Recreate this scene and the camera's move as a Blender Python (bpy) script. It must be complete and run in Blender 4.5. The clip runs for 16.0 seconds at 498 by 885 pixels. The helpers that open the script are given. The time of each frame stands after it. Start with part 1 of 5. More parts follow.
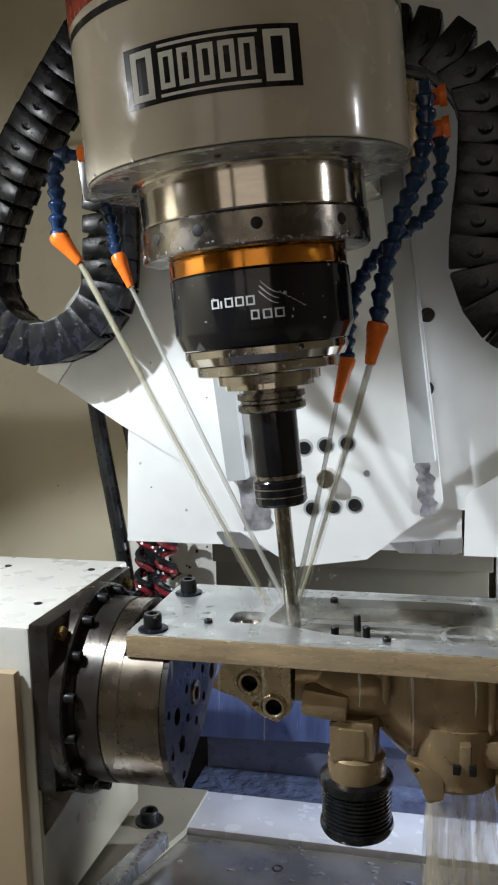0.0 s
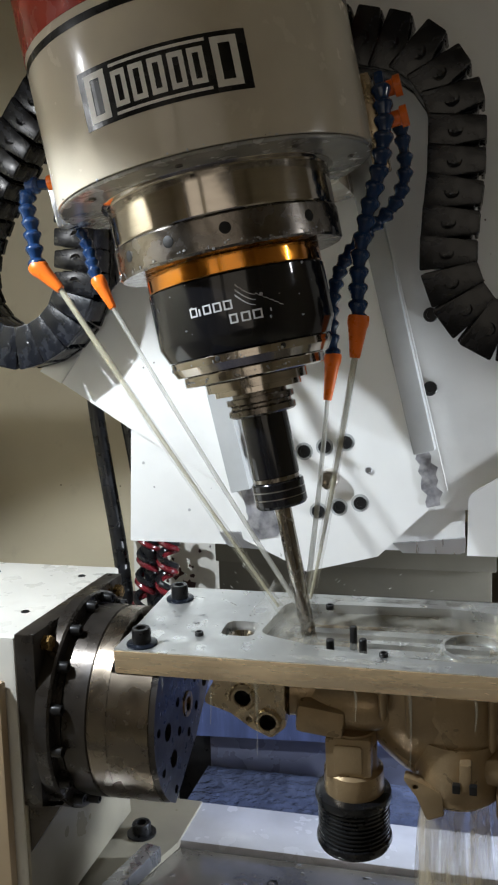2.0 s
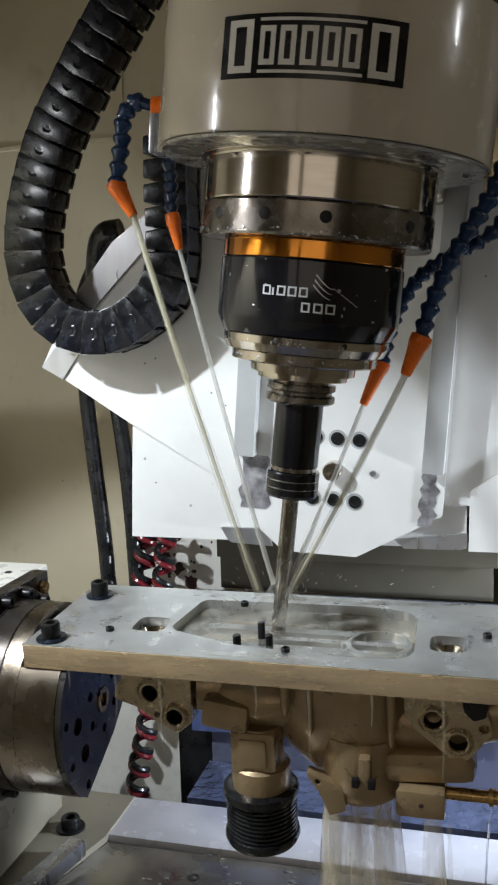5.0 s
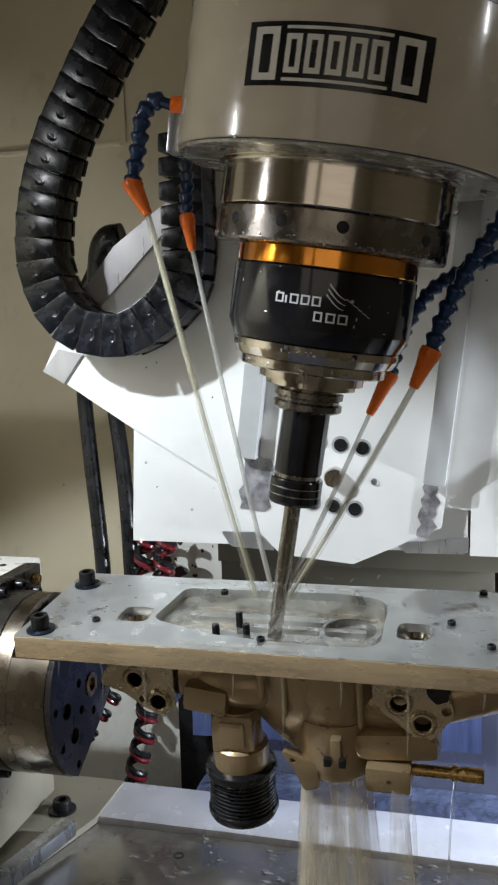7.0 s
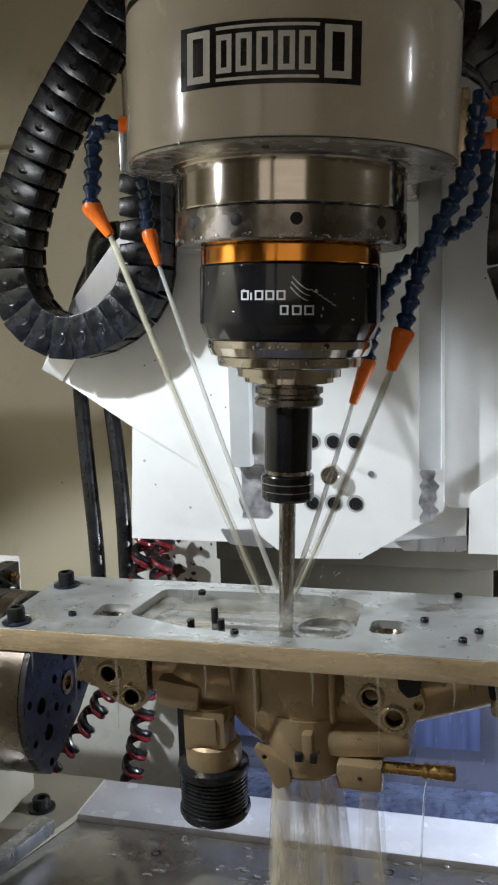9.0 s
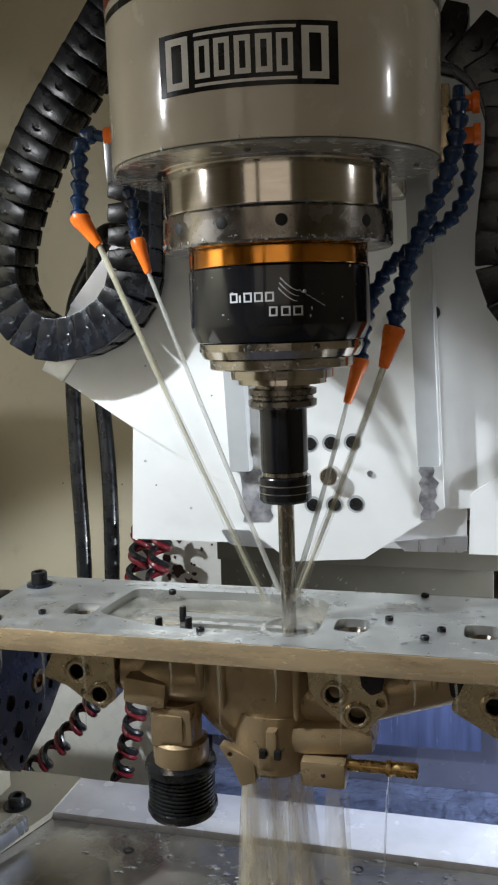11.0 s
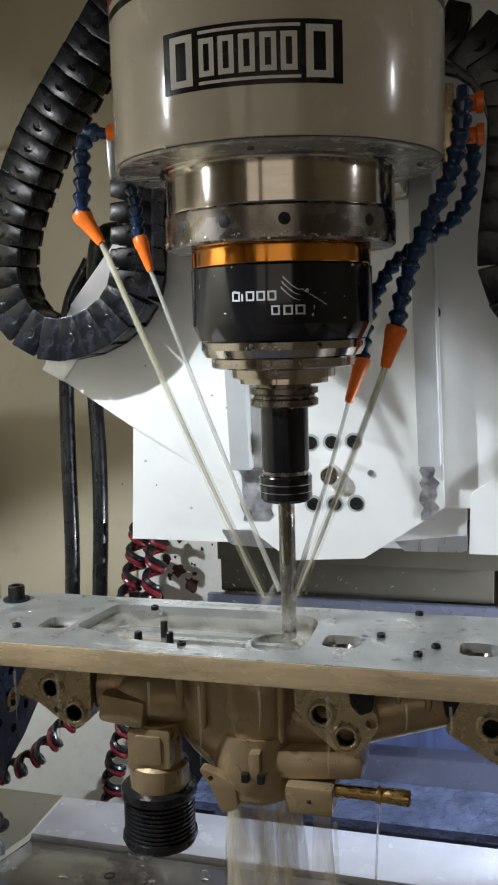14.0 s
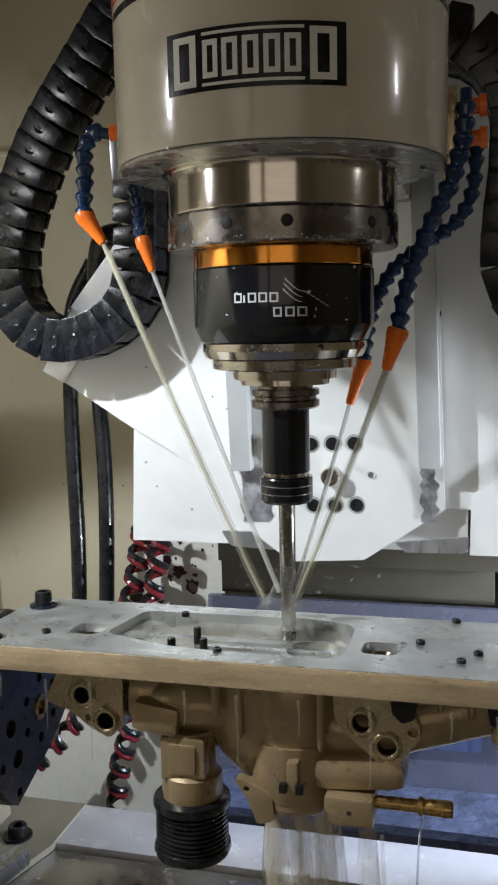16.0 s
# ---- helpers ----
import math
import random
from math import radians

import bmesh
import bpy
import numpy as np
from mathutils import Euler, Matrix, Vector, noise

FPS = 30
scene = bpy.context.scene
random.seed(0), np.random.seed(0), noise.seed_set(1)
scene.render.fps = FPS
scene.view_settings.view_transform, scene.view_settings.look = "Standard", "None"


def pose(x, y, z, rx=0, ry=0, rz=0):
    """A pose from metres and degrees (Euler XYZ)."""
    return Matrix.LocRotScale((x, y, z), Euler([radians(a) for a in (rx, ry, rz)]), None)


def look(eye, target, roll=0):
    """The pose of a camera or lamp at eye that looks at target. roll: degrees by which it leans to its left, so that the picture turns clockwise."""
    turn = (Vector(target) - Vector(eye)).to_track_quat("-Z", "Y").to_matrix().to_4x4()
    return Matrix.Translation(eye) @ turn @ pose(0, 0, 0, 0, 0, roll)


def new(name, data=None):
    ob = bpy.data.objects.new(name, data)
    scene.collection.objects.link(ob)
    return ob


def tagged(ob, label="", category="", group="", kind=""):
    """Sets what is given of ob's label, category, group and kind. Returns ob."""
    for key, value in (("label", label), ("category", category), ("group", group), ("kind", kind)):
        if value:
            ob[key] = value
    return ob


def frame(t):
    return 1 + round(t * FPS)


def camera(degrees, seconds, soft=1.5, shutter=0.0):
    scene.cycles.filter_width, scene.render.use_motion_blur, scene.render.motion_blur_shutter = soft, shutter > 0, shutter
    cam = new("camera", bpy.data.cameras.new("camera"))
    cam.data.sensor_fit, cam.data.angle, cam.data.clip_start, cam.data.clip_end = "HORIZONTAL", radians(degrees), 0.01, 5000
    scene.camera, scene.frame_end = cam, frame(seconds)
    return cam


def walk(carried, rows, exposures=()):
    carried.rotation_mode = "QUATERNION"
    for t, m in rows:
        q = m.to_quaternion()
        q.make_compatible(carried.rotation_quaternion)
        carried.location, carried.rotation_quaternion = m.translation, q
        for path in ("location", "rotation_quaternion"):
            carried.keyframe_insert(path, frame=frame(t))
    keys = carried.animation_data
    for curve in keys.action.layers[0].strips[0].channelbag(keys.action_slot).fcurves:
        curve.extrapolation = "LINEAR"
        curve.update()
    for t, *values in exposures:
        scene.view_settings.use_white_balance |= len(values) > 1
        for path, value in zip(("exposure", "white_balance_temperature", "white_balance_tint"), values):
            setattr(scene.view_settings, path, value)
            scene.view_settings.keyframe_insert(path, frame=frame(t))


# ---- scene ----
# ---- camera ----
cam = camera(31.19, 16.0, soft=2.1, shutter=0.5)
EYE = (0.2155, -0.8015, 0.0)
FOCAL = 1580.0


def view(dx, dy):
    """Camera pose with a small drift of its aim."""
    yaw, tilt = radians(-15.047) - dx / FOCAL, radians(-7.534) + dy / FOCAL
    way = (math.sin(yaw) * math.cos(tilt), math.cos(yaw) * math.cos(tilt), math.sin(tilt))
    return look(EYE, [e + w for e, w in zip(EYE, way)], -1.589)


DRIFT = [(0.0, -7.7, 4.3), (0.5, -4, 3.0), (1.0, -3.3, 5.0), (1.5, -4, 6.3), (2.0, -2.3, 4.0), (2.5, -0.3, 2.0),
         (3.0, -0.7, -4.3), (3.5, -0.3, -5.7), (4.0, -0.3, -5.7), (5.2, 0.8, -3.0), (6.5, 1.7, 0.0), (7.0, 2.5, 4.0),
         (7.5, 2, 4.3), (8.0, 1.7, 4.0), (8.5, 0.7, 2.3), (9.0, 0, 0.0), (10.2, 0.8, 0.6), (11.5, 1.4, 1.0),
         (12.5, 2, 0.0), (13.0, 1.7, -2.0), (13.5, 1.5, 0.0), (14.5, 2, 1.0), (15.5, 3, 2.8), (16.0, 2.5, 3.0)]
walk(cam, [(t, view(dx, dy)) for t, dx, dy in DRIFT])

# ---- light ----
world = bpy.data.worlds.new("world")
world.use_nodes = True
scene.world = world
world.node_tree.nodes["Background"].inputs[0].default_value = (1.0, 0.89, 0.73, 1)
world.node_tree.nodes["Background"].inputs[1].default_value = 0.06
scene.view_settings.exposure = 0.0


def area_lamp(name, eye, target, power, sx, sy, colour):
    data = bpy.data.lights.new(name, "AREA")
    data.shape, data.size, data.size_y, data.energy, data.color = "RECTANGLE", sx, sy, power, colour
    ob = new(name, data)
    ob.matrix_world = look(eye, target)
    return ob


# hooded machine work light that shines down, two lamps low in the tray, two small side lamps, and the room behind the open door
data = bpy.data.lights.new("work_light", "SPOT")
data.energy, data.color, data.spot_size, data.spot_blend, data.shadow_soft_size = 38.5, (0.84, 0.92, 1.0), radians(102.5), 0.22, 0.012
work_light = new("work_light", data)
work_light.matrix_world = look((-0.51, -0.325, 0.36), (-0.286, -0.196, -0.606))
data = bpy.data.lights.new("tray_light", "SPOT")
data.energy, data.color, data.spot_size, data.spot_blend, data.shadow_soft_size = 70.0, (0.76, 0.86, 1.0), radians(42), 0.3, 0.03
tray_light = new("tray_light", data)
tray_light.matrix_world = look((0.86, 0.30, -0.24), (0.10, 0.34, -0.62))
data = bpy.data.lights.new("low_light", "SPOT")
data.energy, data.color, data.spot_size, data.spot_blend, data.shadow_soft_size = 50.0, (0.84, 0.91, 1.0), radians(42), 0.5, 0.02
low_light = new("low_light", data)
low_light.matrix_world = look((0.86, 0.155, -0.48), (0.10, 0.255, -0.27))
area_lamp("side_light_right", (0.90, -0.05, 0.30), (0.0, 0.0, 0.0), 0.32, 0.035, 0.07, (0.95, 0.97, 1.0))
area_lamp("side_light_left", (-0.60, -0.40, 0.26), (0.0, 0.0, 0.0), 0.7, 0.025, 0.08, (0.95, 0.97, 1.0))
area_lamp("room_light", (0.2, -2.2, 0.22), (0.05, 0.1, -0.1), 2.75, 1.7, 0.9, (1.0, 0.89, 0.74))


# ---- materials ----
def material(name, colour, rough=0.5, metal=0.0, vary=0.12, scale=20.0, bump=0.1, bump_scale=200.0, relief=0.001, stain=None, stain_amount=0.0,
             stain_scale=6.0, stretch=(1, 1, 1), coat=0.0, rough_vary=0.1, alpha=1.0, transmission=0.0, ior=1.45, alpha_vary=0.0):
    m = bpy.data.materials.new(name)
    m.use_nodes = True
    nt = m.node_tree
    bsdf = nt.nodes["Principled BSDF"]
    co = nt.nodes.new("ShaderNodeTexCoord")
    mp = nt.nodes.new("ShaderNodeMapping")
    mp.inputs["Scale"].default_value = stretch
    nt.links.new(co.outputs["Object"], mp.inputs["Vector"])

    def noise_node(s, detail=4.0):
        n = nt.nodes.new("ShaderNodeTexNoise")
        n.inputs["Scale"].default_value, n.inputs["Detail"].default_value = s, detail
        nt.links.new(mp.outputs["Vector"], n.inputs["Vector"])
        return n.outputs["Fac"]

    def mix(fac, a, b):
        n = nt.nodes.new("ShaderNodeMix")
        n.data_type = "RGBA"
        for sock, value in ((n.inputs["Factor"], fac), (n.inputs["A"], a), (n.inputs["B"], b)):
            if hasattr(value, "node"):
                nt.links.new(value, sock)
            else:
                sock.default_value = value
        return n.outputs["Result"]

    def ramp(value, lo, hi):
        n = nt.nodes.new("ShaderNodeMapRange")
        n.inputs["From Min"].default_value, n.inputs["From Max"].default_value = lo, hi
        nt.links.new(value, n.inputs["Value"])
        return n

    lo = (*[c * (1 - vary) for c in colour], 1)
    hi = (*[min(1, c * (1 + vary)) for c in colour], 1)
    col = mix(ramp(noise_node(scale), 0.3, 0.7).outputs["Result"], lo, hi)
    if stain:
        spots = ramp(noise_node(stain_scale, 8.0), 0.60 - 0.25 * stain_amount, 0.82)
        spots.inputs["To Max"].default_value = min(1.0, 0.5 + stain_amount)
        col = mix(spots.outputs["Result"], col, (*stain, 1))
    nt.links.new(col, bsdf.inputs["Base Color"])
    r = ramp(noise_node(scale * 2.3), 0.3, 0.7)
    r.inputs["To Min"].default_value, r.inputs["To Max"].default_value = max(0.02, rough - rough_vary), min(1, rough + rough_vary)
    nt.links.new(r.outputs["Result"], bsdf.inputs["Roughness"])
    bsdf.inputs["Metallic"].default_value = metal
    bsdf.inputs["Coat Weight"].default_value = coat
    bsdf.inputs["IOR"].default_value = ior
    bsdf.inputs["Alpha"].default_value = alpha
    if alpha_vary:
        streaks = ramp(noise_node(alpha_vary, 6.0), 0.35, 0.68)
        streaks.inputs["To Min"].default_value, streaks.inputs["To Max"].default_value = alpha * 0.15, min(1.0, alpha * 1.9)
        nt.links.new(streaks.outputs["Result"], bsdf.inputs["Alpha"])
    bsdf.inputs["Transmission Weight"].default_value = transmission
    if bump:
        b = nt.nodes.new("ShaderNodeBump")
        b.inputs["Strength"].default_value, b.inputs["Distance"].default_value = bump, relief
        nt.links.new(noise_node(bump_scale), b.inputs["Height"])
        nt.links.new(b.outputs["Normal"], bsdf.inputs["Normal"])
    return m


M = {
    "white_paint": material("white_paint", (0.70, 0.68, 0.62), 0.32, vary=0.05, stain=(0.56, 0.52, 0.45), stain_amount=0.0, stain_scale=22, bump=0.05),
    "head_paint": material("head_paint", (0.60, 0.54, 0.43), 0.20, vary=0.05, stain=(0.42, 0.37, 0.29), stain_amount=0.16, stain_scale=11, bump=0.04, coat=0.3),
    "sheet_white": material("sheet_white", (0.82, 0.82, 0.80), 0.45, vary=0.03, stain=(0.6, 0.6, 0.58), stain_amount=0.05, stain_scale=9),
    "beige_wall": material("beige_wall", (0.56, 0.495, 0.355), 0.5, vary=0.06, scale=4, stain=(0.35, 0.29, 0.2), stain_amount=0.0, stain_scale=25),
    "tan_paint": material("tan_paint", (0.44, 0.33, 0.21), 0.45, vary=0.06, scale=6, stain=(0.33, 0.24, 0.15), stain_amount=0.05, stain_scale=12),
    # dark beige that also holds the shade on the rotary table's lower side
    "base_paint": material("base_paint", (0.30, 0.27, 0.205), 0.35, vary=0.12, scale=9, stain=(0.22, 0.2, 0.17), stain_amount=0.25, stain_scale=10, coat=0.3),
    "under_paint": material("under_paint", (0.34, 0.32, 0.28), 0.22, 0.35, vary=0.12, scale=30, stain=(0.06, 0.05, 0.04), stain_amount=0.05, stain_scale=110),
    "ripples": material("ripples", (0.10, 0.12, 0.20), 0.08, 0.3, vary=0.3, scale=30, bump=1.0, bump_scale=70, relief=0.006, coat=0.5),
    "red_paint": material("red_paint", (0.32, 0.035, 0.02), 0.25, coat=0.3),
    "black_paint": material("black_paint", (0.012, 0.012, 0.012), 0.25, bump=0.02),
    "steel": material("steel", (0.56, 0.51, 0.45), 0.12, 1.0, vary=0.06, scale=30, stretch=(1, 1, 12), bump=0.0, rough_vary=0.03),
    "dark_steel": material("dark_steel", (0.20, 0.18, 0.16), 0.25, 1.0, vary=0.25, scale=30, stain=(0.1, 0.07, 0.045), stain_amount=0.16, stain_scale=160),
    "rim_steel": material("rim_steel", (0.25, 0.21, 0.165), 0.28, 1.0, vary=0.15, scale=18, stain=(0.14, 0.115, 0.085), stain_amount=0.25, stain_scale=14, bump=0.0, rough_vary=0.06),
    "under_steel": material("under_steel", (0.42, 0.40, 0.37), 0.3, 1.0, vary=0.2, scale=25, stain=(0.2, 0.17, 0.13), stain_amount=0.25, stain_scale=40),
    "amber": material("amber", (0.72, 0.27, 0.03), 0.16, 1.0, vary=0.08, scale=40, bump=0.02, coat=0.6),
    "black_anodised": material("black_anodised", (0.010, 0.010, 0.012), 0.14, 0.2, bump=0.02, coat=0.4, vary=0.3),
    "tool_steel": material("tool_steel", (0.36, 0.33, 0.29), 0.22, 1.0, vary=0.05, scale=80),
    "black_rubber": material("black_rubber", (0.008, 0.0085, 0.010), 0.30, vary=0.4, scale=30, bump=0.2, bump_scale=150, coat=0.2),
    "chain_plastic": material("chain_plastic", (0.005, 0.006, 0.009), 0.24, vary=0.5, scale=35, bump=0.12, bump_scale=90, stain=(0.03, 0.032, 0.04), stain_amount=0.12, stain_scale=40),
    "blue_plastic": material("blue_plastic", (0.007, 0.030, 0.095), 0.22, vary=0.25, scale=60, bump=0.08, coat=0.3),
    "orange_plastic": material("orange_plastic", (0.85, 0.17, 0.015), 0.32, vary=0.1, scale=50, bump=0.05),
    "aluminium": material("aluminium", (0.58, 0.59, 0.58), 0.36, 0.8, vary=0.12, scale=18, stretch=(1, 1, 1), stain=(0.4, 0.41, 0.41), stain_amount=0.35, stain_scale=12, bump=0.08, bump_scale=90, rough_vary=0.15),
    "edge_aluminium": material("edge_aluminium", (0.80, 0.61, 0.38), 0.27, 0.6, vary=0.16, scale=30, stretch=(0.35, 1, 2), stain=(0.42, 0.30, 0.18), stain_amount=0.25, stain_scale=25, bump=0.3, bump_scale=120),
    "cast_alloy": material("cast_alloy", (0.38, 0.275, 0.155), 0.34, 0.45, vary=0.15, scale=25, stain=(0.27, 0.19, 0.10), stain_amount=0.3, stain_scale=22, bump=0.35, bump_scale=420, coat=0.25),
    "machined_alloy": material("machined_alloy", (0.55, 0.44, 0.29), 0.28, 0.8, vary=0.12, scale=40, bump=0.08),
    "brass": material("brass", (0.46, 0.29, 0.11), 0.28, 1.0, vary=0.12, scale=60),
    "blued_steel": material("blued_steel", (0.055, 0.047, 0.040), 0.32, 0.7, vary=0.3, scale=25, stain=(0.12, 0.12, 0.13), stain_amount=0.2, stain_scale=18),
    "bolt_black": material("bolt_black", (0.02, 0.02, 0.021), 0.35, 0.4, vary=0.4, scale=60),
    # near black for the shade inside holes and bores
    "hole_shade": material("hole_shade", (0.01, 0.009, 0.008), 0.6),
    "galvanised": material("galvanised", (0.50, 0.51, 0.54), 0.3, 0.9, vary=0.15, scale=40, stretch=(1, 1, 0.2), bump=0.06),
    "bent_sheet": material("bent_sheet", (0.62, 0.63, 0.66), 0.34, 0.9, vary=0.05, scale=60, stretch=(1, 1, 0.1), bump=0.05),
    "grey_paint": material("grey_paint", (0.46, 0.47, 0.47), 0.4, vary=0.06, scale=30, bump=0.05),
    "bare_metal": material("bare_metal", (0.36, 0.36, 0.39), 0.42, 0.7, vary=0.5, scale=70, stain=(0.75, 0.75, 0.76), stain_amount=0.5, stain_scale=80),
    "olive_cover": material("olive_cover", (0.085, 0.077, 0.058), 0.4, 0.2, vary=0.15, scale=10),
    "table_iron": material("table_iron", (0.24, 0.22, 0.19), 0.17, 0.5, vary=0.35, scale=12, stain=(0.08, 0.072, 0.06), stain_amount=0.4, stain_scale=14, bump=0.5, bump_scale=60, rough_vary=0.1, coat=0.5),
    # pale lilac that stands for the bright covers mirrored in the wet rail
    "rail_reflection": material("rail_reflection", (0.74, 0.74, 0.80), 0.22, 0.1, vary=0.15, scale=15, stain=(0.50, 0.49, 0.51), stain_amount=0.15, stain_scale=30, bump=0.2, bump_scale=60, coat=0.5),
    "blue_grey": material("blue_grey", (0.17, 0.18, 0.25), 0.25, 0.3, vary=0.2, scale=8, coat=0.3, bump=0.1, bump_scale=40),
    "blue_sheet": material("blue_sheet", (0.13, 0.17, 0.36), 0.2, 0.4, vary=0.3, scale=30, stretch=(3, 1, 0.3), coat=0.4),
    "red_hose": material("red_hose", (0.13, 0.011, 0.016), 0.25, vary=0.2, coat=0.4),
    "dark_stain": material("dark_stain", (0.05, 0.02, 0.018), 0.5),
    "coolant": material("coolant", (0.60, 0.56, 0.40), 0.35, vary=0.05, scale=20, bump=0.0, alpha=0.46),
    "coolant_thin": material("coolant_thin", (0.62, 0.61, 0.55), 0.35, vary=0.05, bump=0.0, alpha=0.42),
    "coolant_veil": material("coolant_veil", (0.62, 0.59, 0.46), 0.5, vary=0.05, scale=20, bump=0.0, alpha=0.13),
    "coolant_sheet": material("coolant_sheet", (0.70, 0.61, 0.44), 0.35, vary=0.1, scale=30, stretch=(2.2, 2.2, 0.35), bump=0.0, alpha=0.24, alpha_vary=30),
    "water": material("water", (0.9, 0.92, 0.95), 0.06, vary=0.02, bump=0.0, transmission=0.9, ior=1.33, rough_vary=0.02),
    "film": material("film", (0.70, 0.68, 0.60), 0.12, vary=0.2, scale=40, bump=0.4, bump_scale=90, alpha=0.10, alpha_vary=60),
    "mist": material("mist", (0.74, 0.72, 0.64), 0.6, vary=0.2, scale=50, alpha=0.10, alpha_vary=45),
    "decal_white": material("decal_white", (0.78, 0.76, 0.70), 0.3, vary=0.03),
    "mark_grey": material("mark_grey", (0.52, 0.52, 0.52), 0.4, vary=0.05),
    "pool": material("pool", (0.50, 0.49, 0.43), 0.06, vary=0.2, scale=25, bump=0.5, bump_scale=70, alpha=0.24, alpha_vary=25),
    "blue_washer": material("blue_washer", (0.02, 0.026, 0.04), 0.3, 0.6),
}


# ---- mesh helpers ----
def part(name, bm, mat, parent=None, label="", smooth=True, sharp=35):
    """Links a bmesh as one mesh object under a thing or a part."""
    me = bpy.data.meshes.new(name)
    bm.normal_update()
    bm.to_mesh(me)
    bm.free()
    me.materials.append(M[mat])
    if smooth:
        me.shade_smooth()
        me.set_sharp_from_angle(angle=radians(sharp))
    ob = new(name, me)
    ob.parent = parent
    return tagged(ob, label=label)


def again(ob, name, m, parent=None):
    """A further object on the same mesh, at pose m."""
    twin = new(name, ob.data)
    twin.parent = parent or ob.parent
    twin.matrix_basis = m
    return twin


def thing(name, label, category, m=None, group="", kind=""):
    ob = new(name)
    ob.empty_display_size = 0.02
    if m is not None:
        ob.matrix_basis = m
    return tagged(ob, label=label, category=category, group=group, kind=kind)


def lathe(profile, segs=64, bm=None, m=None):
    """Turns (radius, height) pairs round z."""
    bm = bm or bmesh.new()
    m = m or Matrix()
    rings = []
    for r, h in profile:
        if r < 1e-6:
            rings.append([bm.verts.new(m @ Vector((0, 0, h)))])
        else:
            rings.append([bm.verts.new(m @ Vector((r * math.cos(a), r * math.sin(a), h))) for a in (2 * math.pi * i / segs for i in range(segs))])
    for a, b in zip(rings, rings[1:]):
        for i in range(segs):
            j = (i + 1) % segs
            if len(a) == 1 and len(b) > 1:
                bm.faces.new((a[0], b[j], b[i]))
            elif len(b) == 1 and len(a) > 1:
                bm.faces.new((a[i], a[j], b[0]))
            elif len(a) > 1:
                bm.faces.new((a[i], a[j], b[j], b[i]))
    bmesh.ops.recalc_face_normals(bm, faces=bm.faces[:])
    return bm


def box(sx, sy, sz, centre=(0, 0, 0), bevel=0.0, bm=None, m=None):
    bm = bm or bmesh.new()
    made = bmesh.ops.create_cube(bm, size=1.0, matrix=(m or Matrix()) @ Matrix.Translation(centre) @ Matrix.Diagonal((sx, sy, sz, 1)))["verts"]
    if bevel:
        edges = list({e for v in made for e in v.link_edges})
        bmesh.ops.bevel(bm, geom=edges, offset=bevel, segments=2, affect="EDGES", profile=0.6)
    return bm


def rounded(points, radii, steps=5):
    """A 2D outline with rounded corners."""
    out = []
    n = len(points)
    radii = radii if isinstance(radii, (list, tuple)) else [radii] * n
    for i in range(n):
        p, a, b = Vector(points[i]), Vector(points[i - 1]), Vector(points[(i + 1) % n])
        r = radii[i]
        if r <= 0:
            out.append(p)
            continue
        d1, d2 = (a - p).normalized(), (b - p).normalized()
        half = max(0.15, d1.angle(d2) / 2)
        cut = min(r / math.tan(half), (a - p).length * 0.49, (b - p).length * 0.49)
        p1, p2 = p + d1 * cut, p + d2 * cut
        for k in range(steps + 1):
            u = k / steps
            out.append(p1 * (1 - u) ** 2 + p * 2 * u * (1 - u) + p2 * u * u)
    return out


def prism(outline, depth, m=None, bm=None, holes=(), bevel=0.0):
    """Extrudes a 2D outline, with holes, by depth along its own +z, then places it by m."""
    bm = bm or bmesh.new()
    m = m or Matrix()
    start = set(bm.faces)
    loops = [[Vector((*p, 0)) for p in outline]] + [[Vector((*p, 0)) for p in h] for h in holes]
    if holes:
        edges = []
        for lp in loops:
            vs = [bm.verts.new(m @ p) for p in lp]
            edges += [bm.edges.new((vs[i], vs[(i + 1) % len(vs)])) for i in range(len(vs))]
        faces = [g for g in bmesh.ops.triangle_fill(bm, use_beauty=True, edges=edges)["geom"] if isinstance(g, bmesh.types.BMFace)]
    else:
        faces = [bm.faces.new([bm.verts.new(m @ p) for p in loops[0]])]
    ext = bmesh.ops.extrude_face_region(bm, geom=faces)["geom"]
    shift = m.to_3x3() @ Vector((0, 0, depth))
    bmesh.ops.translate(bm, verts=[g for g in ext if isinstance(g, bmesh.types.BMVert)], vec=shift)
    made = [f for f in bm.faces if f not in start]
    bmesh.ops.recalc_face_normals(bm, faces=made)
    if bevel:
        edges = [e for e in bm.edges if e.is_valid and len(e.link_faces) == 2 and e.calc_face_angle(0) > 0.6]
        bmesh.ops.bevel(bm, geom=edges, offset=bevel, segments=2, affect="EDGES", profile=0.6)
    return bm


def smooth_path(points, per=8):
    """Catmull-Rom points through 3D control points."""
    ps = [Vector(p) for p in points]
    ps = [2 * ps[0] - ps[1]] + ps + [2 * ps[-1] - ps[-2]]
    out = []
    for a, b, c, d in zip(ps, ps[1:], ps[2:], ps[3:]):
        for k in range(per):
            u = k / per
            out.append(0.5 * (2 * b + (c - a) * u + (2 * a - 5 * b + 4 * c - d) * u * u + (3 * b - a - 3 * c + d) * u ** 3))
    out.append(ps[-2])
    return out


